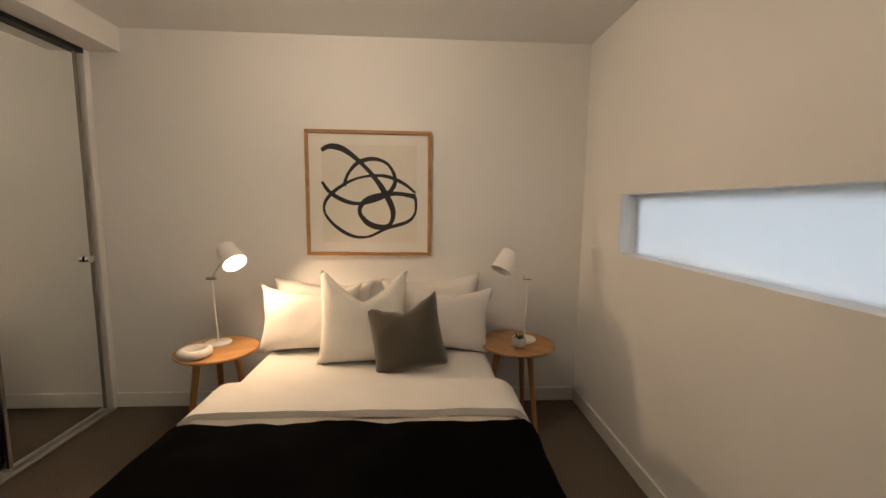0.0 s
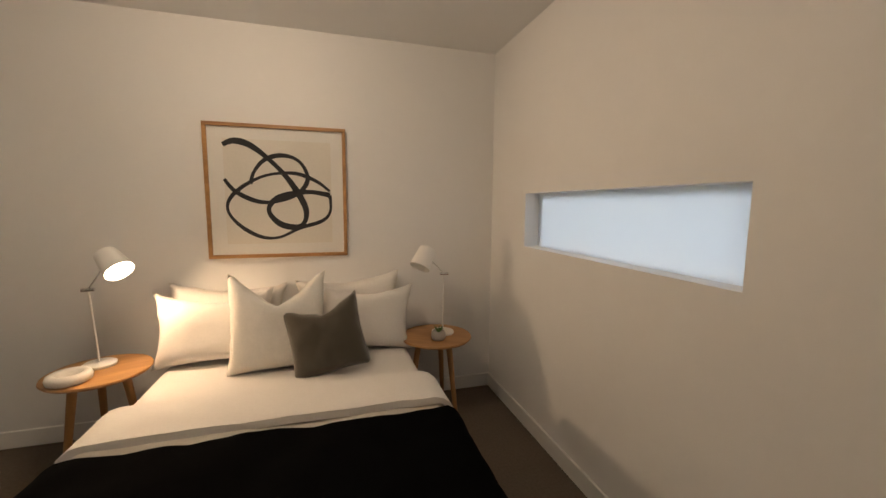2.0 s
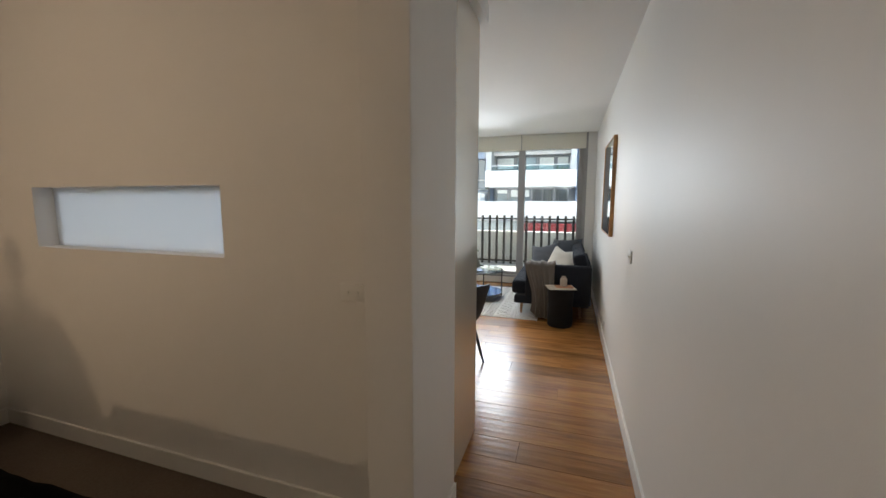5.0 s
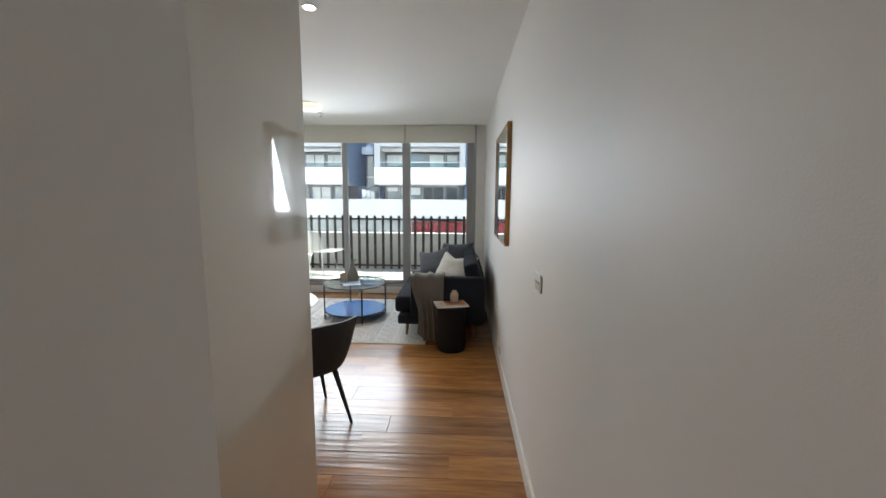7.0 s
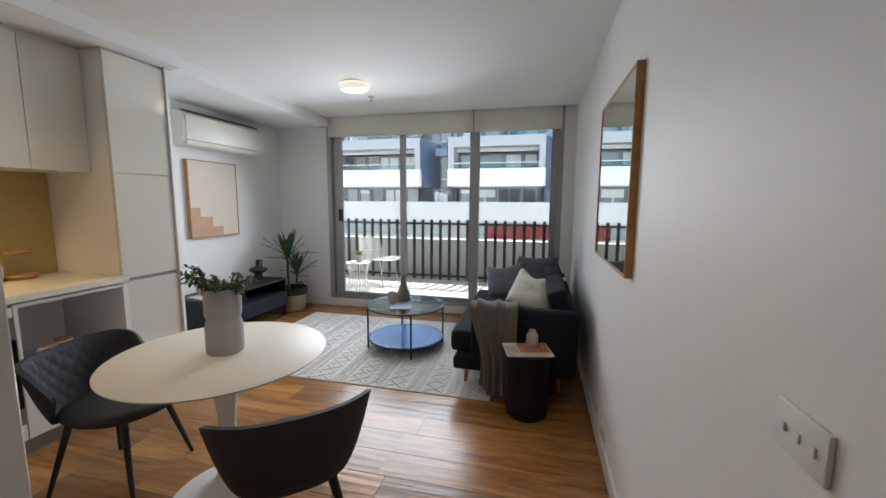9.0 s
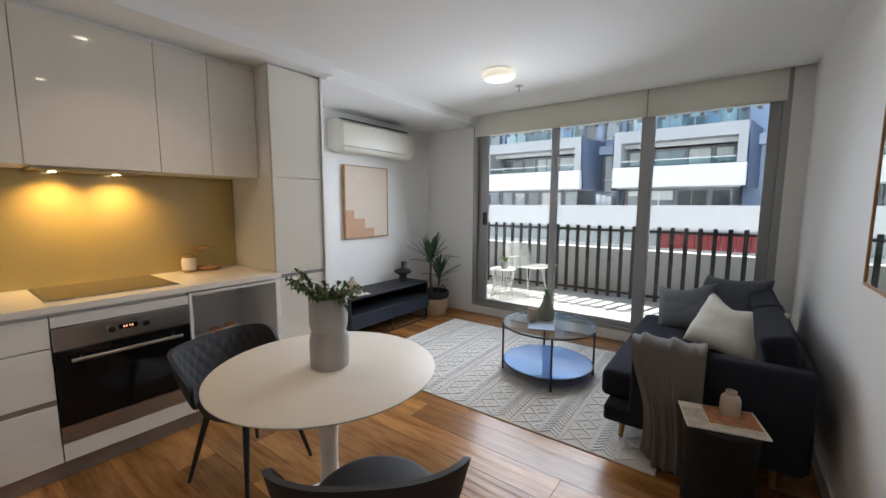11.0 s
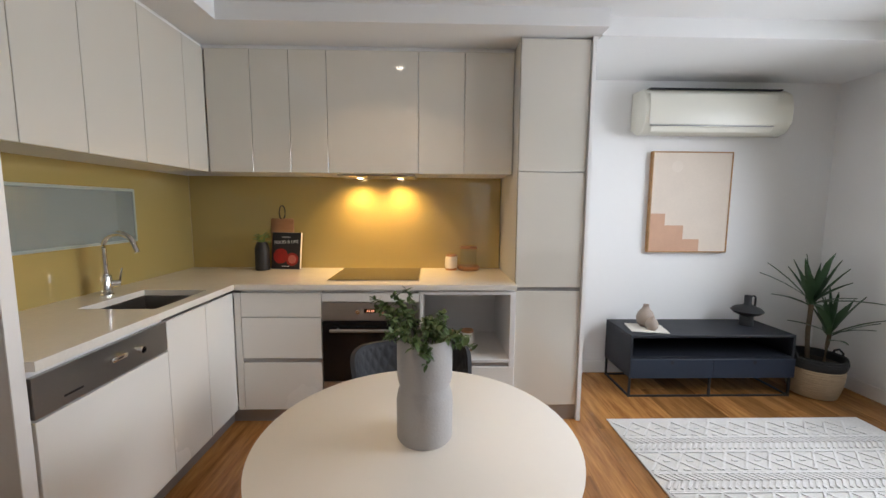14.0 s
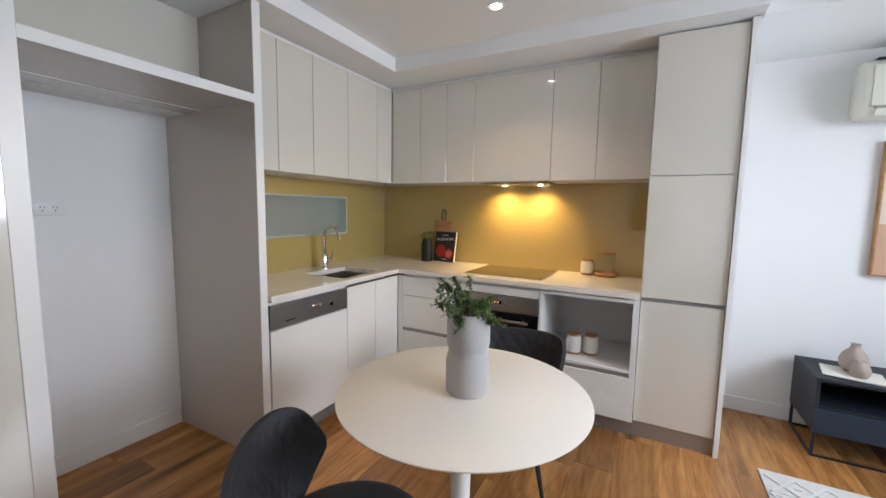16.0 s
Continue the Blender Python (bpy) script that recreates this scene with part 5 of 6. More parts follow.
M_CWHITE = material("ivory_boucle", (0.68, 0.65, 0.58), 0.95, vary=0.08, scale=14, bump=1.0, bump_scale=160, fine=0.1)
SG = "cushions on the sofa"
pillow("cushion", pose(6.13, -0.55, 0.43, -27, -5, -122), 0.50, 0.43, 0.17, M_CGREY, "blue-grey fabric cushion leaning at the sofa's end", ears=0.02, seed=21, group=SG)
pillow("cushion", pose(5.95, -0.33, 0.43, -34, -12, -98), 0.42, 0.37, 0.18, M_CGREY2, "mid-grey cushion with dark piping on the sofa", ears=0.03, sag=0.03, seed=22, group=SG)
pillow("cushion", pose(5.56, -0.53, 0.43, -38, 3, -122), 0.48, 0.37, 0.20, M_CWHITE, "ivory textured cushion with chopped top on the sofa", ears=0.04, sag=0.06, seed=23, group=SG)

# throw over the near arm
def throw_place(u, v):
    """u runs across the arm's length, v along the cloth from the seat over the arm to the floor."""
    y = -0.50 + 0.33 * u * (1 - 0.42 * max(0, v - 0.38)) + 0.05 * math.sin(7 * v) * u * max(0, v - 0.3)
    fold_ = 0.016 * math.sin(u * 17 + 2.0 * v) + 0.008 * math.sin(u * 31 + 5 * v)
    s = v * 1.02
    if s < 0.20:
        x, z = 4.885 + (0.20 - s), 0.445 + 0.13 * (s / 0.20) ** 2 + 0.07 * (s / 0.2)
    elif s < 0.38:
        a = (s - 0.20) / 0.18 * math.pi
        x, z = 4.80 + 0.085 * math.cos(a), 0.645 + 0.042 * math.sin(a)
    else:
        k = s - 0.38
        x, z = 4.715 - 0.02 * k - abs(fold_) * min(1, 3 * k) * 1.4, 0.645 - k * (0.93 + 0.10 * math.sin(u * 4))
    return Vector((x, y + 0.4 * fold_ + 0.16 * (1 - min(1, v * 1.4)) * (u - 0.2) * 0.2, max(z + (fold_ * 0.5 if s < 0.38 else 0), 0.03)))


bm = bm_new()
shell(bm, 48, 60, throw_place, lambda u, v: Vector((-0.007, 0, 0.006)))
M_THROW = material("taupe_knit", (0.135, 0.125, 0.115), 0.95, vary=0.08, scale=9, bump=0.9, bump_scale=260, fine=0.12, sheen=0.3)
single("sofa_throw", bm, M_THROW, "taupe knitted throw hanging over the sofa arm", "throw", smooth=80)

# side table
M_DRUM = material("matt_black_drum", (0.008, 0.008, 0.009), 0.7, vary=0.15, scale=10, bump=0.1, bump_scale=80, spec=0.25)
stb = thing("side_table", pose(4.575, -0.575, 0), "black drum side table beside the sofa", "table")
part("drum", lathe(bm_new(), [(0, 0), (0.128, 0), (0.136, 0.01), (0.140, 0.06), (0.132, 0.22), (0.142, 0.40), (0.148, 0.415), (0.148, 0.425), (0.144, 0.430), (0, 0.430)], n=48), M_DRUM, stb, smooth=50)
mz = thing("magazine", pose(4.580, -0.570, 0.431, 0, 0, 14), "magazine with orange food photograph on the side table", "magazine")
part("cover", box(bm_new(), -0.115, 0.115, -0.15, 0.15, 0.0, 0.008, 0.001, 1), M_PAPER, mz)
M_ORANGE = material("printed_orange", (0.46, 0.20, 0.10), 0.5, vary=0.9, scale=22, fine=0.3)
M_PRINT = material("printed_green_grey", (0.55, 0.50, 0.42), 0.5, vary=0.6, scale=22, fine=0.4)
part("cover_picture", box(bm_new(), -0.113, 0.06, 0.06, 0.146, 0.0082, 0.0087), M_PRINT, mz, "printed green photograph")
part("cover_picture", box(bm_new(), -0.113, -0.065, -0.14, 0.055, 0.0082, 0.0087), M_PRINT, mz, "printed green photograph")
part("cover_picture", box(bm_new(), -0.06, 0.11, -0.14, 0.055, 0.0082, 0.0088), M_ORANGE, mz, "printed food photograph")
single("ceramic_bottle", lathe(bm_new(), [(0, 0), (0.036, 0), (0.040, 0.006), (0.040, 0.070), (0.034, 0.088), (0.022, 0.096), (0.022, 0.112), (0.018, 0.112), (0.018, 0.09), (0, 0.08)]), M_CLAY, "small pale clay bottle on the magazine", "bottle", pose(4.645, -0.60, 0.440), smooth=50)

# wall mirror
mr, w, h = framed("wall_mirror", 3.79, 4.66, 1.088, 1.963, YS, 0.032, 0.011, M_OAK, "square wall mirror in a slim oak frame", "mirror", 1)
part("glass", box(bm_new(), -w + 0.010, w - 0.010, 0.014, 0.027, 0.010, h - 0.010), M_MIRROR, mr, "silvered glass")

# canvas on the media wall
cva, w, h = framed("framed_canvas", 5.24, 5.885, 1.018, 1.815, YT, 0.042, 0.010, M_OAK, "abstract canvas in peach and cream, slim oak frame", "artwork")
M_CANV = material("cream_pigment", (0.70, 0.605, 0.51), 0.85, vary=0.06, scale=5, bump=0.2, bump_scale=300)
M_PEACH = material("peach_pigment", (0.56, 0.34, 0.23), 0.85, vary=0.14, scale=7, bump=0.2, bump_scale=300)
part("canvas", box(bm_new(), -w + 0.009, w - 0.009, -0.036, -0.004, 0.009, h - 0.009), M_CANV, cva)
bm = bm_new()
for a in ((-w + 0.01, 5.368 - 5.5625, 0.01, 0.311), (5.368 - 5.5625, 5.521 - 5.5625, 0.01, 0.217), (5.521 - 5.5625, 5.656 - 5.5625, 0.01, 0.107)):
    box(bm, a[0], a[1], -0.0375, -0.0362, a[2], a[3])
part("painted_steps", bm, M_PEACH, cva, "peach stepped shape")
bm = bm_new()
lathe(bm, [(0, 0), (0.045, 0), (0, 0.0008)], n=32)
bmesh.ops.transform(bm, matrix=Matrix.Translation((-0.12, -0.0362, 0.68)) @ Matrix.Rotation(radians(90), 4, "X"), verts=bm.verts)
part("painted_sun", bm, material("pale_pigment", (0.72, 0.63, 0.54), 0.85, vary=0.08, scale=9), cva, "faint pale disc")

# air conditioner
ac = thing("air_conditioner", pose(5.615, YT, 1.92), "white wall-mounted split air conditioner", "air conditioner")
M_ACP = material("ivory_plastic", (0.74, 0.72, 0.63), 0.35, vary=0.015, scale=3, fine=0.005)
def ac_body(x0, x1, sc=1.0):
    prof = [(0.0, 0.05), (-0.10, 0.0), (-0.175, 0.02), (-0.215, 0.085), (-0.22, 0.20), (-0.20, 0.285), (-0.15, 0.325), (0.0, 0.33)]
    bm = bm_new()
    L = [bm.verts.new((x0, y * sc, z)) for y, z in prof]
    R = [bm.verts.new((x1, y * sc, z)) for y, z in prof]
    n = len(prof)
    for i in range(n):
        bm.faces.new((L[i], R[i], R[(i + 1) % n], L[(i + 1) % n]))
    bm.faces.new(L[::-1])
    bm.faces.new(R)
    bmesh.ops.bevel(bm, geom=[e for e in bm.edges if abs(e.verts[0].co.x - e.verts[1].co.x) < 1e-6], offset=0.006, segments=2, profile=0.5, affect="EDGES")
    return bm
part("casing", ac_body(-0.55, 0.55), M_ACP, ac, smooth=50)
part("front_panel", box(bm_new(), -0.525, 0.42, -0.226, -0.19, 0.062, 0.28, 0.005), M_ACP, ac, "white front panel")
fl = box(bm_new(), -0.50, 0.41, -0.006, 0.0, 0, 0.04, 0.002, 1)
bmesh.ops.transform(fl, matrix=Matrix.Translation((0, -0.186, 0.016)) @ Matrix.Rotation(radians(30), 4, "X"), verts=fl.verts)
part("louvre", fl, M_ACP, ac, "louvre flap")
part("louvre_gap", box(bm_new(), -0.505, 0.415, -0.212, -0.19, 0.055, 0.0605), M_KICK, ac)
part("intake_grille", box(bm_new(), -0.50, 0.50, -0.17, -0.03, 0.327, 0.334), M_BLACK, ac)

# media unit
tv = thing("media_unit", pose(5.545, 2.58, 0), "dark blue-black media unit with open shelf, metal frame", "media unit")
w, d = 0.605, 0.20
part("top", box(bm_new(), -w, w, -d, d, 0.447, 0.466, 0.002, 1), M_NAVY, tv)
part("bottom", box(bm_new(), -w + 0.018, w - 0.018, -d + 0.004, d, 0.150, 0.166), M_NAVY, tv)
part("shelf", box(bm_new(), -w + 0.018, w - 0.018, -d + 0.004, d, 0.292, 0.306), M_NAVY, tv)
part("side", box(bm_new(), -w, -w + 0.018, -d, d, 0.150, 0.447, 0.001, 1), M_NAVY, tv)
part("side", box(bm_new(), w - 0.018, w, -d, d, 0.150, 0.447, 0.001, 1), M_NAVY, tv)
part("back_panel", box(bm_new(), -w + 0.018, w - 0.018, d - 0.012, d, 0.166, 0.447), M_BLACK, tv)
M_DRAWER = material("blue_grey_lacquer", (0.011, 0.020, 0.038), 0.45, vary=0.06, scale=6)
for a, b in ((-w + 0.001, -0.001), (0.001, w - 0.001)):
    f = part("drawer_front", box(bm_new(), a, b, -d - 0.016, -d - 0.001, 0.150, 0.291, 0.002, 1), M_DRAWER, tv, "blue-grey drawer front")
    part("finger_hole", cyl(bm_new(), 0, 0, 0, 0.002, 0.013, n=20, m=Matrix.Translation(((a + b) / 2, -d - 0.0165, 0.268)) @ Matrix.Rotation(radians(90), 4, "X")), M_BLACK, f)
for x in (-w + 0.012, 0.0, w - 0.012):
    for y in (-d + 0.012, d - 0.012):
        part("leg", box(bm_new(), x - 0.007, x + 0.007, y - 0.007, y + 0.007, 0.0, 0.150), M_BLACK, tv)
for y in (-d + 0.012, d - 0.012):
    part("floor_bar", box(bm_new(), -w + 0.019, w - 0.019, y - 0.006, y + 0.006, 0.0, 0.012), M_BLACK, tv)
for x in (-w + 0.012, w - 0.012):
    part("floor_bar", box(bm_new(), x - 0.006, x + 0.006, -d + 0.019, d - 0.019, 0.0, 0.012), M_BLACK, tv)
single("magazine", box(bm_new(), -0.13, 0.13, -0.10, 0.10, 0, 0.007, 0.001, 1), M_PAPER, "white magazine lying on the media unit", "magazine", pose(5.13, 2.53, 0.467, 0, 0, -12))
M_BEIGE = material("speckled_beige_ceramic", (0.36, 0.29, 0.24), 0.65, vary=0.08, scale=16, bump=0.15, bump_scale=200, fine=0.12)
single("gourd_vase", lathe(bm_new(), [(0, 0), (0.040, 0), (0.062, 0.03), (0.066, 0.065), (0.052, 0.105), (0.026, 0.135), (0.020, 0.155), (0.023, 0.165), (0.018, 0.163), (0.015, 0.14), (0, 0.12)]), M_BEIGE, "tall beige speckled gourd vase on a magazine", "vase", pose(5.15, 2.585, 0.4745), smooth=80)
single("gourd_vase", lathe(bm_new(), [(0, 0), (0.028, 0), (0.042, 0.02), (0.044, 0.045), (0.034, 0.072), (0.018, 0.088), (0.016, 0.096), (0.012, 0.092), (0, 0.08)]), M_BEIGE, "small beige speckled gourd vase on a magazine", "vase", pose(5.145, 2.485, 0.4745), smooth=80)
jg = thing("black_jug", pose(5.97, 2.62, 0.467), "matt black disc-bodied jug with loop handle", "jug")
part("body", lathe(bm_new(), [(0, 0), (0.048, 0), (0.046, 0.06), (0.042, 0.075), (0.085, 0.095), (0.108, 0.118), (0.085, 0.142), (0.035, 0.160), (0.024, 0.17), (0.024, 0.235), (0.019, 0.235), (0.019, 0.17), (0, 0.16)], n=48), M_BLACK, jg, smooth=50)
part("handle", tube(bm_new(), [(0.020, 0, 0.228), (0.045, 0, 0.232), (0.058, 0, 0.222), (0.060, 0, 0.19), (0.058, 0, 0.15)], 0.007, 8), M_BLACK, jg, smooth=60)

# yucca in a basket
yc = thing("potted_yucca", pose(6.37, 2.44, 0), "yucca plant in a woven basket with black rim", "plant")
M_BASK = material("woven_seagrass", (0.44, 0.33, 0.21), 0.9, vary=0.2, scale=20, bump=1.0, bump_scale=90, stretch=(1, 1, 4), fine=0.2)
def basket_profile(z0, z1, r0, r1, n):
    out = []
    for i in range(n + 1):
        z = z0 + (z1 - z0) * i / n
        r = r0 + (r1 - r0) * i / n + 0.010 * math.sin(math.pi * i / n)
        out += [(r, z), (r + 0.004, z + (z1 - z0) / n / 2)]
    return out
part("basket", lathe(bm_new(), [(0, 0.001), (0.10, 0.001)] + basket_profile(0.005, 0.215, 0.138, 0.168, 12) + [(0.16, 0.22), (0, 0.22)], n=48), M_BASK, yc, smooth=20)
M_BASKB = material("black_woven_rim", (0.030, 0.030, 0.030), 0.9, vary=0.2, scale=20, bump=0.9, bump_scale=90, fine=0.2)
part("rim", lathe(bm_new(), basket_profile(0.215, 0.295, 0.168, 0.168, 5) + [(0.158, 0.295), (0.156, 0.222)], n=48), M_BASKB, yc, "black woven rim", smooth=20)
part("soil", lathe(bm_new(), [(0, 0.25), (0.155, 0.245)], n=32), M_SOIL, yc)
for s in (-1, 1):
    part("handle", tube(bm_new(), [(s * 0.167, -0.035, 0.27), (s * 0.174, -0.032, 0.315), (s * 0.176, 0, 0.335), (s * 0.174, 0.032, 0.315), (s * 0.167, 0.035, 0.27)], 0.008, 8), M_BASKB, yc, smooth=60)
M_YUC = material("yucca_leaf", (0.045, 0.095, 0.040), 0.4, vary=0.25, scale=9, fine=0.08)
M_TRUNK = material("yucca_trunk", (0.12, 0.085, 0.05), 0.9, vary=0.25, scale=20, bump=1.0, bump_scale=60)
part("trunk", tube(bm_new(), [(-0.04, 0.02, 0.22), (-0.05, 0.03, 0.45), (-0.045, 0.03, 0.70)], 0.015, 10), M_TRUNK, yc)
part("trunk", tube(bm_new(), [(0.045, -0.02, 0.22), (0.05, -0.025, 0.38), (0.055, -0.03, 0.46)], 0.013, 10), M_TRUNK, yc)
for cx, cy, zc, n, L in ((-0.045, 0.03, 0.68, 26, 0.37), (0.055, -0.03, 0.45, 20, 0.33)):
    for i in range(n):
        a = i * 2.4 + rng.uniform(-0.2, 0.2)
        el = radians(rng.uniform(5, 80) if i > 6 else rng.uniform(55, 85))
        ln = L * rng.uniform(0.75, 1.1)
        dx, dy, dz = math.cos(a) * math.cos(el), math.sin(a) * math.cos(el), math.sin(el)
        if cx + dx * ln > 0.33:
            dx *= 0.5
        if cy + dy * ln > 0.34:
            dy *= 0.5
        bm = bm_new()
        z0 = zc + rng.uniform(-0.05, 0.05)
        leaf(bm, (cx, cy, z0), (cx + dx * ln, cy + dy * ln, z0 + dz * ln), 0.046, 0.045 * math.cos(el))
        part("leaf", bm, M_YUC, yc)

# ---- window, blinds, balcony ----
fw = thing("sliding_door", pose(6.80, 0.62, 0.10), "grey aluminium sliding glass doors to the balcony", "sliding door")
FO = 0.62
def fr_part(nm, y0, y1, z0, z1, x0=-0.045, x1=0.045, mat=None, lab=""):
    return part(nm, box(bm_new(), x0, x1, y0 - FO, y1 - FO, z0 - 0.10, z1 - 0.10, 0.003, 1), mat or M_ALU, fw, lab)
fr_part("outer_frame", 2.04, 2.10, 0.10, 2.50, -0.08, 0.10)
fr_part("outer_frame", -0.87, -0.82, 0.10, 2.50, -0.08, 0.10)
fr_part("sill", -0.82, 2.04, 0.10, 0.135, -0.08, 0.10)
fr_part("head", -0.82, 2.04, 2.46, 2.50, -0.08, 0.10)
fr_part("stile", 1.92, 2.04, 0.135, 2.46, -0.03, 0.01)
fr_part("stile", 1.04, 1.11, 0.135, 2.46, -0.03, 0.03)
fr_part("stile", 0.10, 0.21, 0.135, 2.46, -0.04, 0.05)
fr_part("stile", -0.82, -0.74, 0.135, 2.46, -0.01, 0.03)
fr_part("bottom_rail", 1.11, 1.92, 0.135, 0.185, -0.03, 0.01)
fr_part("bottom_rail", 0.21, 1.04, 0.135, 0.185, -0.01, 0.03)
fr_part("bottom_rail", -0.74, 0.10, 0.135, 0.185, -0.01, 0.03)
for a, b in ((1.11, 1.92), (0.21, 1.04), (-0.74, 0.10)):
    p = fr_part("pane", a - 0.004, b + 0.004, 0.181, 2.46, 0.0, 0.006, M_GLASS, "clear glass")
    p.visible_shadow = False
hn = fr_part("handle", 1.915, 1.965, 1.14, 1.30, -0.062, -0.03, M_BLACK, "black pull handle")
for y0, y1 in ((0.165, 2.06), (-0.84, 0.155)):
    t = thing("roller_blind", pose(6.69, (y0 + y1) / 2, 2.22), "cream roller blind rolled nearly up", "blind", "roller blinds")
    k = (y1 - y0) / 2
    part("fabric", box(bm_new(), 0.0, 0.0025, -k, k, 0.012, 0.285), M_BLIND, t)
    part("bottom_bar", box(bm_new(), -0.006, 0.008, -k, k, 0.0, 0.014, 0.003, 1), M_BLIND, t)
    part("roller", rod(bm_new(), (0.022, -k, 0.28), (0.022, k, 0.28), 0.021, n=18), M_BLIND, t)
    part("chain", rod(bm_new(), (-0.004, k - 0.004, -1.3 if y1 > 1 else 0.0), (-0.004, k - 0.004, 0.28), 0.0018, n=6), M_PLASTIC, t)
    part("bracket", box(bm_new(), 0.0, 0.045, k + 0.001, k + 0.004, 0.25, 0.309), M_ALU, t)

# balcony
M_TILE = material("balcony_tile", (0.60, 0.59, 0.57), 0.7, vary=0.06, scale=4, bump=0.2, bump_scale=60, island=0.05)
structure("floor_balcony", box(bm_new(), 6.95, 8.98, -3.0, 5.0, -0.3, -0.006), M_CONC, "concrete balcony slab")
M_PARA = material("white_parapet_render", (0.72, 0.72, 0.71), 0.8, vary=0.05, scale=2, bump=0.15, bump_scale=50)
structure("balcony_parapet", box(bm_new(), 8.98, 9.16, -3.0, 5.0, -0.3, 0.715, 0.006, 1), M_PARA, "pale concrete parapet behind the railing")
structure("balcony_soffit", box(bm_new(), 6.96, 9.02, -3.0, 5.0, 2.665, 2.95), M_CEIL, "white balcony soffit above")
structure("balcony_side_wall", box(bm_new(), 6.96, 9.1, -1.35, -1.15, -0.1, 2.66), M_WALL, "white balcony side wall")
structure("balcony_end_wall", box(bm_new(), 6.96, 9.1, 3.4, 3.6, -0.1, 2.66), M_WALL, "white balcony end wall")
structure("outer_wall", box(bm_new(), 6.951, 6.958, 2.16, 3.4, 0.0, 2.66), M_WALL, "white outside wall beside the doors")
structure("trim_post_white", box(bm_new(), 8.1, 8.22, -0.985, -0.825, 0.0, 2.66), M_WALL, "slim white balcony post")
M_GREYSLAT = material("grey_painted_slat", (0.30, 0.30, 0.30), 0.6, vary=0.05)
br = thing("awning_slats", pose(9.03, 1.0, 2.57), "row of pale slat ends along the soffit edge", "slats")
part("edge_strip", box(bm_new(), 0.0, 0.02, -4.0, 4.0, 0.10, 0.14), M_TRIM, br)
me = mesh_of("slat", box(bm_new(), 0.0, 0.05, -0.026, 0.026, 0.055, 0.10, 0.004, 1), M_GREYSLAT, 0)
for i in range(44):
    ob = new("slat", me)
    ob.parent = br
    ob.location = (0.0, -3.3 + i * 0.155, 0.0)
rl_ = thing("balcony_railing", pose(8.78, 1.0, 0), "black metal balcony railing with flat uprights", "railing")
part("top_rail", box(bm_new(), -0.02, 0.02, -2.3, 2.4, 0.995, 1.03, 0.003, 1), M_BLACK, rl_)
part("bottom_rail", box(bm_new(), -0.015, 0.015, -2.3, 2.4, 0.05, 0.085, 0.003, 1), M_BLACK, rl_)
me = mesh_of("upright", box(bm_new(), -0.045, -0.021, -0.026, 0.026, 0.0, 1.085, 0.003, 1), M_BLACK, 0)
for i in range(29):
    ob = new("upright", me)
    ob.parent = rl_
    ob.location = (0, -2.212 + i * 0.163, 0)
M_WIRE = material("white_wire", (0.82, 0.82, 0.80), 0.4, vary=0.02)
stl = thing("wire_stool", pose(7.68, 2.16, 0), "white wire drum side table on the balcony", "table")
part("top", lathe(bm_new(), [(0, 0.43), (0.19, 0.43), (0.195, 0.436), (0.19, 0.442), (0, 0.442)], n=40), M_WIRE, stl)
for i in range(22):
    a = i * 2 * math.pi / 22
    part("wire", tube(bm_new(), [((0.185 - 0.05 * math.sin(q * math.pi)) * math.cos(a), (0.185 - 0.05 * math.sin(q * math.pi)) * math.sin(a), 0.004 + 0.43 * q) for q in [j / 6 for j in range(7)]], 0.0055, 6), M_WIRE, stl)
part("foot_ring", tube(bm_new(), [(0.185 * math.cos(a), 0.185 * math.sin(a), 0.005) for a in [i * math.pi / 16 for i in range(32)]], 0.005, 6, True), M_WIRE, stl)
pp = thing("balcony_planter", pose(7.70, 2.14, 0.443), "small white pot with bright green plant on wire table", "planter")
part("pot", lathe(bm_new(), [(0, 0), (0.05, 0), (0.068, 0.11), (0.062, 0.11), (0.058, 0.09), (0, 0.09)]), M_GREYCER, pp, smooth=50)
bm = bm_new()
for i in range(22):
    a, r = rng.uniform(0, 6.28), rng.uniform(0.03, 0.11)
    leaf(bm, (0, 0, 0.09), (r * math.cos(a), r * math.sin(a), 0.13 + rng.uniform(0, 0.08)), 0.03, 0.1)
part("leaves", bm, M_LEAF2, pp)
wc = thing("wire_chair", pose(8.22, 1.98, 0, 0, 0, -112), "white wire shell chair on the balcony", "chair")
bm = bm_new()
def seat_pt(u, v):
    s = (u - 0.5) * 2
    if v < 0.5:
        k = v / 0.5
        return Vector((0.31 - 0.50 * k, s * (0.29 - 0.02 * k), 0.43 - 0.04 * k + 0.03 * s * s))
    k = (v - 0.5) / 0.5
    return Vector((-0.19 - 0.20 * k + 0.08 * s * s * k, s * (0.27 - 0.04 * k * k), 0.39 + 0.36 * k + 0.03 * (1 - s * s) * k))
for i in range(25):
    tube(bm, [seat_pt(i / 24, j / 14) for j in range(15)], 0.0055, 5)
for j in (0, 4, 7, 10, 14):
    tube(bm, [seat_pt(i / 12, j / 14) for i in range(13)], 0.006, 5)
part("wire_shell", bm, M_WIRE, wc)
for sx, sy in ((1, 1), (1, -1), (-1, 1), (-1, -1)):
    part("leg", rod(bm_new(), (sx * 0.21, sy * 0.20, 0), (sx * 0.12, sy * 0.16, 0.41), 0.007, n=8), M_WIRE, wc)

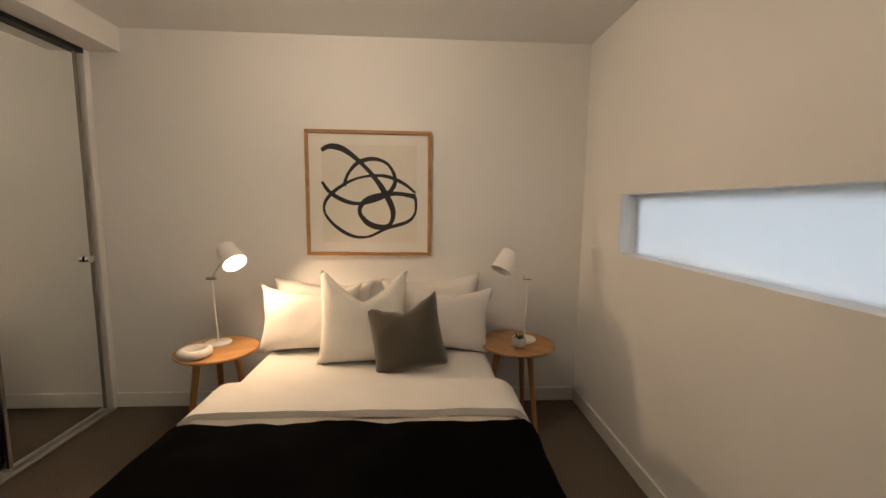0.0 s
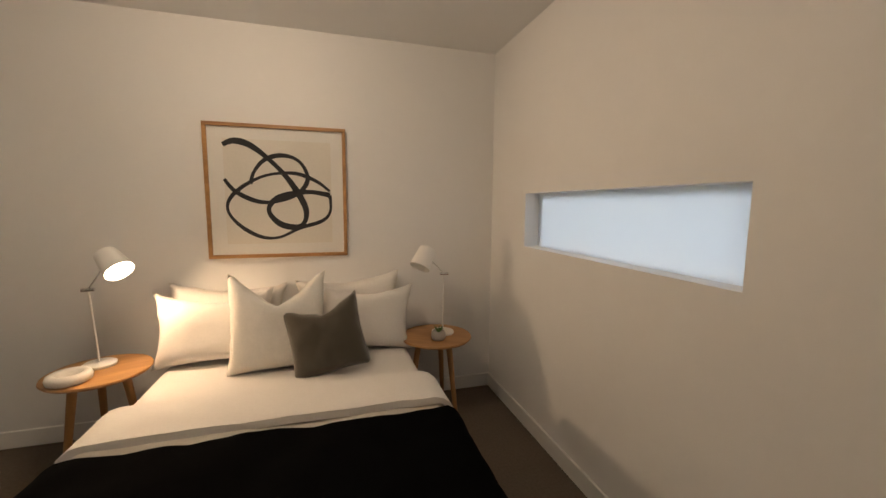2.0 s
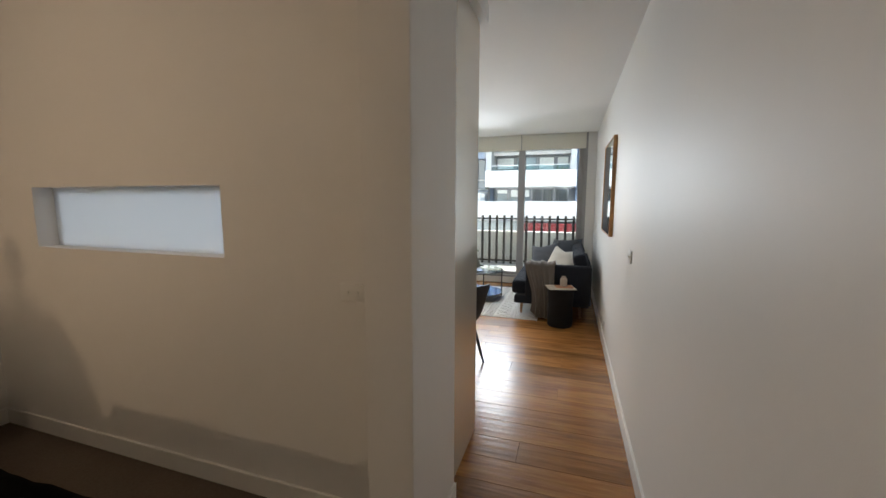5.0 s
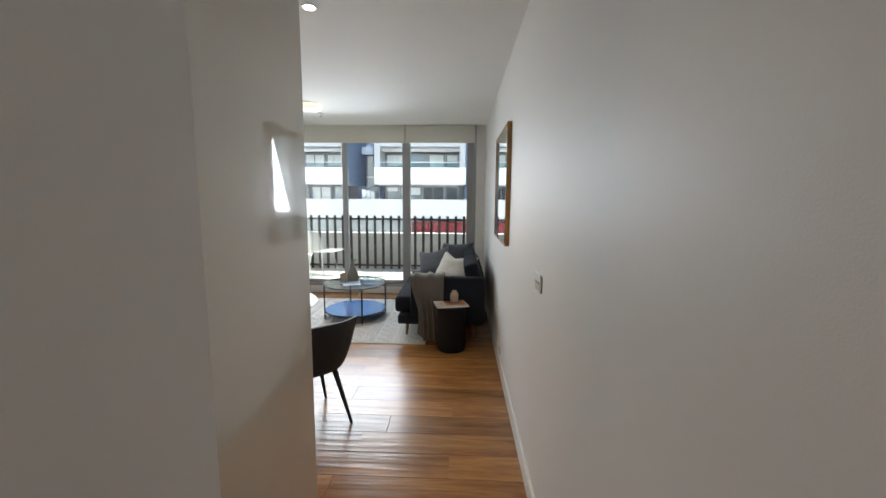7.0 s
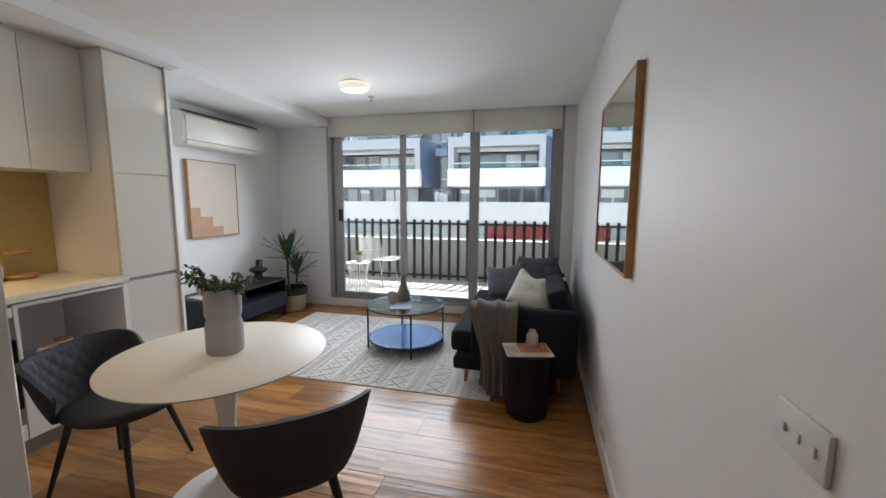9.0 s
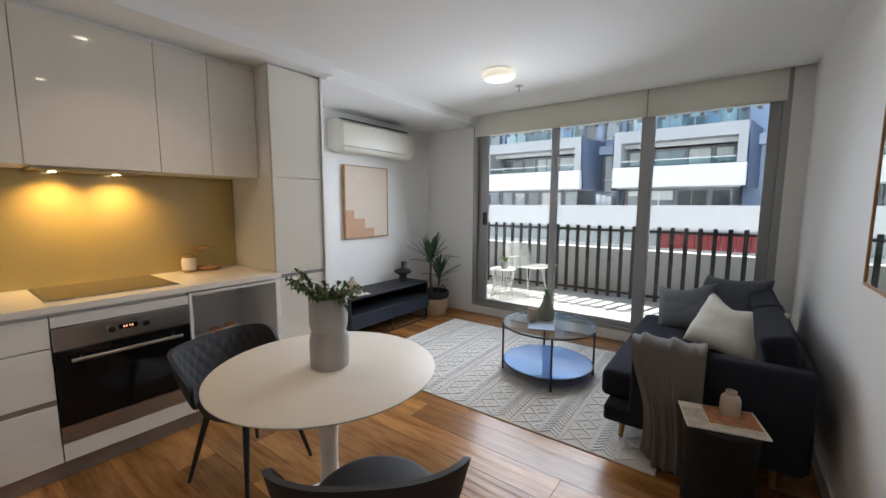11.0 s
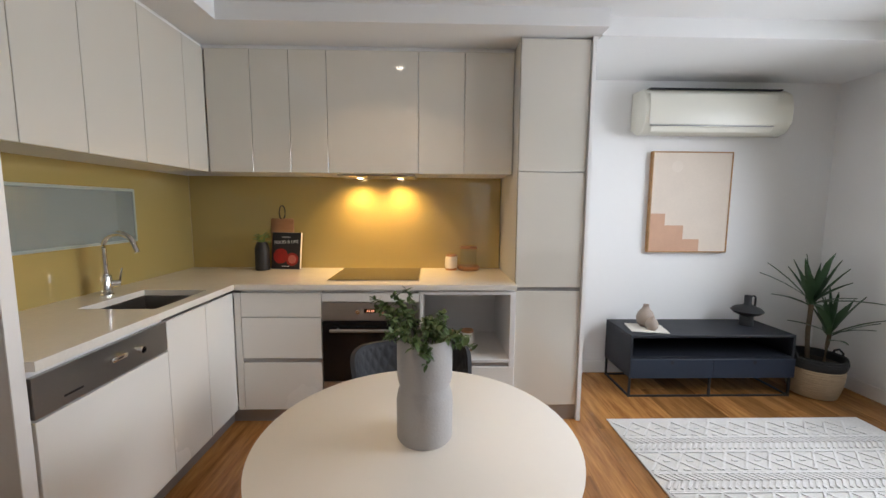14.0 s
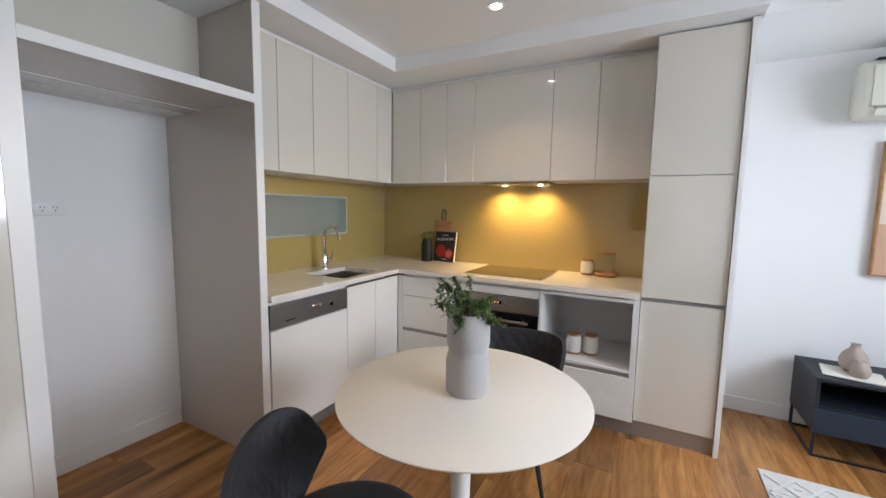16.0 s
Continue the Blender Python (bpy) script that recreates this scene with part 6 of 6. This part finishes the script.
# ---- buildings across the street ----
M_RENDER = material("white_render", (0.86, 0.86, 0.85), 0.8, vary=0.03, scale=0.6, bump=0.1, bump_scale=20)
M_GREYCLAD = material("grey_cladding", (0.50, 0.51, 0.53), 0.6, vary=0.04, scale=0.8)
M_BLUECLAD = material("blue_cladding", (0.34, 0.44, 0.62), 0.45, vary=0.06, scale=0.8)
M_FARGLASS = material("far_window_glass", (0.26, 0.31, 0.34), 0.06, vary=0.3, scale=0.7, coat=1.0)
M_SKYLIGHT = material("pale_blue_cladding", (0.46, 0.55, 0.68), 0.5, vary=0.05, scale=0.8)
M_CURTAIN = material("far_white_curtain", (0.74, 0.75, 0.74), 0.7, vary=0.1, scale=3)
M_ROAD = material("asphalt", (0.09, 0.09, 0.09), 0.9, vary=0.2, scale=0.5)
structure("ground", box(bm_new(), 9.2, 400, -300, 300, -6.3, -6.0), M_ROAD, "asphalt street below")
structure("building_own", box(bm_new(), 6.96, 7.06, -40, -3.0, -0.3, 9.0), M_RENDER, "white wall of the own building")
structure("building_own_2", box(bm_new(), 6.96, 7.06, 5.0, 40, -0.3, 9.0), M_RENDER, "white wall of the own building")
structure("building_below", box(bm_new(), 6.9, 9.16, -40, 40, -6.0, -0.31), M_RENDER, "white wall of the building below the balcony")
bd = thing("apartment_building", pose(20, 0, -6), "white and blue apartment building with balconies across the street", "building")
def bpart(nm, x0, x1, y0, y1, z0, z1, mat, lab="", par=None):
    return part(nm, box(bm_new(), x0 - 20, x1 - 20, y0, y1, z0 + 6, z1 + 6), mat, par or bd, lab, smooth=0)
bpart("wall", 22.5, 30, -16, 26, -6, 6.6, M_GREYCLAD)
bpart("lower_wall", 20.2, 22.5, -16, 26, -6, -0.25, M_GREYCLAD, "grey lower storeys")
bpart("lower_windows", 20.35, 22.5, -16, 26, -0.25, 0.36, M_FARGLASS, "dark strip windows")
M_TERR = material("terrace_paint", (0.66, 0.66, 0.66), 0.8, vary=0.06, scale=1.2, bump=0.1, bump_scale=20)
bpart("terrace_wall", 19.6, 20.0, -16, 26, 0.50, 1.40, M_TERR, "white terrace wall")
bpart("terrace_floor", 19.6, 22.5, -16, 26, 0.44, 0.49, M_GREYCLAD)
M_AWN = material("red_awning", (0.20, 0.022, 0.025), 0.7)
for i in range(9):
    bpart("awning_panel", 19.2, 19.6, -1.95 + i * 0.4, -1.57 + i * 0.4, -0.2, 0.34, M_AWN, "dark red awning")
M_DARKROOM = material("far_dark_glass", (0.08, 0.09, 0.10), 0.05, vary=0.4, scale=0.6, coat=1.0)
M_FARFRAME = material("far_window_frame", (0.22, 0.23, 0.25), 0.5, vary=0.05)
M_PANE = glass_material("far_balustrade_pane", (0.74, 0.86, 0.88))
BAYS = [(12.4, 19.5), (4.92, 9.75), (-0.86, 3.56), (-9.5, -3.4)]
PICK = [M_FARGLASS, M_CURTAIN, M_FARGLASS, M_DARKROOM, M_CURTAIN, M_FARGLASS, M_DARKROOM]
M_SKYPANEL = material("sky_blue_glass_panel", (0.16, 0.34, 0.72), 0.12, vary=0.08, scale=0.7, coat=1.0)


def far_window(x, a, b, z0, z1, glass, seed, blind):
    """A glazed opening across the street: pane, frame, mullions, and a blind drawn part of the way."""
    wn = bpart("window", x, x + 0.08, a, b, z0, z1, glass)
    for y in (a, b - 0.07):
        bpart("window_frame", x - 0.07, x - 0.002, y, y + 0.07, z0, z1, M_FARFRAME, "", wn)
    bpart("window_head", x - 0.06, x - 0.003, a + 0.071, b - 0.071, z1 - 0.08, z1, M_FARFRAME, "", wn)
    bpart("window_sill", x - 0.06, x - 0.003, a + 0.071, b - 0.071, z0, z0 + 0.06, M_FARFRAME, "", wn)
    if b - a > 0.75:
        m = a + (b - a) * (0.42 + 0.16 * ((seed * 7) % 3) / 2)
        bpart("mullion", x - 0.05, x - 0.004, m, m + 0.045, z0 + 0.061, z1 - 0.081, M_FARFRAME if seed % 2 else M_RENDER, "", wn)
    if blind:
        drop = (0.25, 0.42, 0.62)[seed % 3] * (z1 - z0)
        bpart("blind", x - 0.03, x - 0.008, a + 0.08, b - 0.08, z1 - drop, z1 - 0.085, M_CURTAIN, "pale roller blind", wn)
    return wn


for k, (y0, y1) in enumerate(BAYS):
    # the white balcony front has a softly rounded end
    bm = box(bm_new(), 0.0, 0.3, y0 - 0.04, y1 + 0.04, 8.13, 8.93)
    bmesh.ops.bevel(bm, geom=[e for e in bm.edges if abs(e.verts[0].co.z - e.verts[1].co.z) > 0.5], offset=0.12, segments=4, profile=0.5, affect="EDGES")
    part("balcony_front", bm, M_RENDER, bd, "white balcony front")
    bpart("balcony_slab", 20.31, 22.5, y0 + 0.1, y1 - 0.1, 2.08, 2.2, M_GREYCLAD)
    bpart("bay_frame", 20.05, 22.5, y0, y0 + 0.28, 2.94, 4.36, M_GREYCLAD, "pale grey bay frame")
    bpart("bay_frame", 20.05, 22.5, y1 - 0.28, y1, 2.94, 4.36, M_GREYCLAD, "pale grey bay frame")
    bpart("bay_roof", 20.03, 22.5, y0, y1, 3.92, 4.38, M_GREYCLAD, "pale grey bay roof slab")
    bpart("fascia", 20.6, 20.7, y0 + 0.29, y1 - 0.29, 3.74, 3.91, M_GREYCLAD)
    bpart("balustrade_pane", 20.1, 20.12, y0 + 0.3, y1 - 0.3, 2.94, 3.16, M_PANE, "glass balustrade")
    bpart("handrail", 20.09, 20.13, y0 + 0.3, y1 - 0.3, 3.165, 3.20, M_RENDER, "pale handrail")
    for row, (z0, z1, xx) in enumerate(((2.21, 3.73, 21.3), (1.0, 2.07, 20.9), (4.4, 5.9, 21.6))):
        a = y0 + 0.3
        while a < y1 - 0.75:
            seed = int(a * 13 + row * 5 + k * 3) % 97
            b = min(y1 - 0.3, a + (0.72, 1.15, 0.9)[seed % 3])
            glass = M_SKYPANEL if row == 2 and seed % 3 == 0 else PICK[seed % 7]
            far_window(xx, a + 0.02, b - 0.02, z0, z1, glass, seed, seed % 2 == 0 and glass is not M_CURTAIN)
            a = b
    m = y0 + 0.1
    while m < y1 - 1.2:
        bpart("roof_pane", 20.4, 20.42, m + 0.02, m + 1.18, 4.4, 4.98, M_PANE, "glass balustrade")
        bpart("roof_post", 20.385, 20.44, m - 0.02, m + 0.018, 4.38, 5.02, M_FARFRAME, "", None)
        m += 1.2
    bpart("roof_handrail", 20.39, 20.43, y0 + 0.1, y1 - 0.1, 5.025, 5.06, M_RENDER, "pale handrail")
    # the flanks of the bay lean back from the street
    for y, side in ((y0, -1), (y1, 1)):
        fl_ = bm_new()
        q = [fl_.verts.new((x, y + side * (0.034 + 0.2 * x), z)) for x, z in ((0.06, 8.94), (0.06, 10.36), (2.2, 10.36), (2.2, 8.08), (0.32, 8.08))]
        fl_.faces.new(q)
        bmesh.ops.solidify(fl_, geom=list(fl_.faces), thickness=0.03)
        part("side_wall", fl_, M_BLUECLAD, bd, "blue clad bay flank", smooth=0)
    bpart("upper_pier", 21.4, 22.3, y0 + 0.9, y0 + 1.3, 4.4, 6.3, M_BLUECLAD, "blue upper panel")
    bpart("upper_pier", 21.4, 22.3, y1 - 1.0, y1 - 0.5, 4.4, 6.3, M_RENDER, "white upper panel")
for k, (y0, y1) in enumerate(((9.75, 12.4), (3.56, 4.92), (-3.4, -0.86))):
    bpart("recess_wall", 22.2, 22.5, y0, y1, 0.5, 6.4, M_BLUECLAD, "blue recess wall")
    bpart("recess_lintel", 21.6, 22.2, y0 + 0.3, y1 - 0.3, 3.72, 4.1, M_SKYLIGHT, "pale blue lintel band")
    m = y0 + 0.32
    for z0, z1 in ((0.9, 1.95), (2.05, 2.55), (2.6, 3.7), (4.5, 5.9)):
        wn = bpart("window", 22.1, 22.19, m, m + 0.52, z0, z1, M_FARGLASS)
        bpart("window_frame", 22.04, 22.19, m + 0.53, m + 0.61, z0, z1, M_FARFRAME, "", wn)
        bpart("window_frame", 22.04, 22.19, m - 0.09, m - 0.01, z0, z1, M_FARFRAME, "", wn)
        bpart("window_sill", 22.04, 22.19, m - 0.009, m + 0.529, z0 - 0.05, z0, M_RENDER, "", wn)
    bpart("downpipe", 22.05, 22.13, y0 + 0.18, y0 + 0.24, 0.5, 4.4, M_GREYCLAD)
    for i in range(3):
        bpart("privacy_screen", 20.6, 20.64, y0 + 0.15 + i * 0.22, y0 + 0.34 + i * 0.22, 1.40, 1.78 + 0.05 * i, M_CURTAIN, "white slatted screen")
for yy, w_ in ((8.3, 1.1), (-0.2, 0.6)):
    hg = thing("balcony_shrub", pose(20.7, yy, 2.21), "green potted shrub on a balcony across the street", "shrub", "shrubs across the street")
    part("planter", box(bm_new(), -0.12, 0.12, -w_ / 2, w_ / 2, 0, 0.4, 0.02, 1), M_GREYCLAD, hg)
    bm = bm_new()
    for i in range(90):
        a, r, yb = rng.uniform(0, 6.28), rng.uniform(0.03, 0.16), rng.uniform(-w_ / 2, w_ / 2)
        zb = rng.uniform(0.38, 0.8)
        leaf(bm, (0, yb, zb), (r * math.cos(a), yb + r * math.sin(a), zb + rng.uniform(0.03, 0.2)), 0.06, 0.1)
    part("leaves", bm, M_LEAF2, hg)
bpart("roof", 21.0, 30, -16, 26, 6.6, 7.0, M_RENDER, "white roof slab")

# ---- floor planks ----
me_planks = {}
PW = 0.19
x = 1.302
rp = random.Random(5)
while x < XE - 0.01:
    w_ = min(PW, XE - x)
    yy = YS - rp.uniform(0.0, 1.3)
    ymax = -0.18 if x < 1.48 else YT
    while yy < ymax:
        ln = rp.choice((1.2, 1.5, 1.9))
        a, b = max(yy, YS), min(yy + ln, ymax)
        if b - a > 0.03:
            key = (round(w_, 3), round(b - a, 2))
            if key not in me_planks:
                me_planks[key] = mesh_of("plank", box(bm_new(), 0.0003, key[0] - 0.0003, -key[1] / 2 + 0.0003, key[1] / 2 - 0.0003, -0.012, 0.0, 0.0008, 1), M_PLANK, 0)
            ob = new("plank", me_planks[key])
            ob.parent = floor
            ob.location = (x, (a + b) / 2, 0.0)
        yy += ln
    x += PW
# balcony tiles
me = mesh_of("tile", box(bm_new(), 0.002, 0.448, 0.002, 0.448, -0.006, 0.0, 0.001, 1), M_TILE, 0)
balc = bpy.data.objects["floor_balcony"]
for i in range(4):
    for j in range(10):
        ob = new("tile", me)
        ob.parent = balc
        ob.location = (6.97 + i * 0.45, -1.1 + j * 0.45, 0.0)
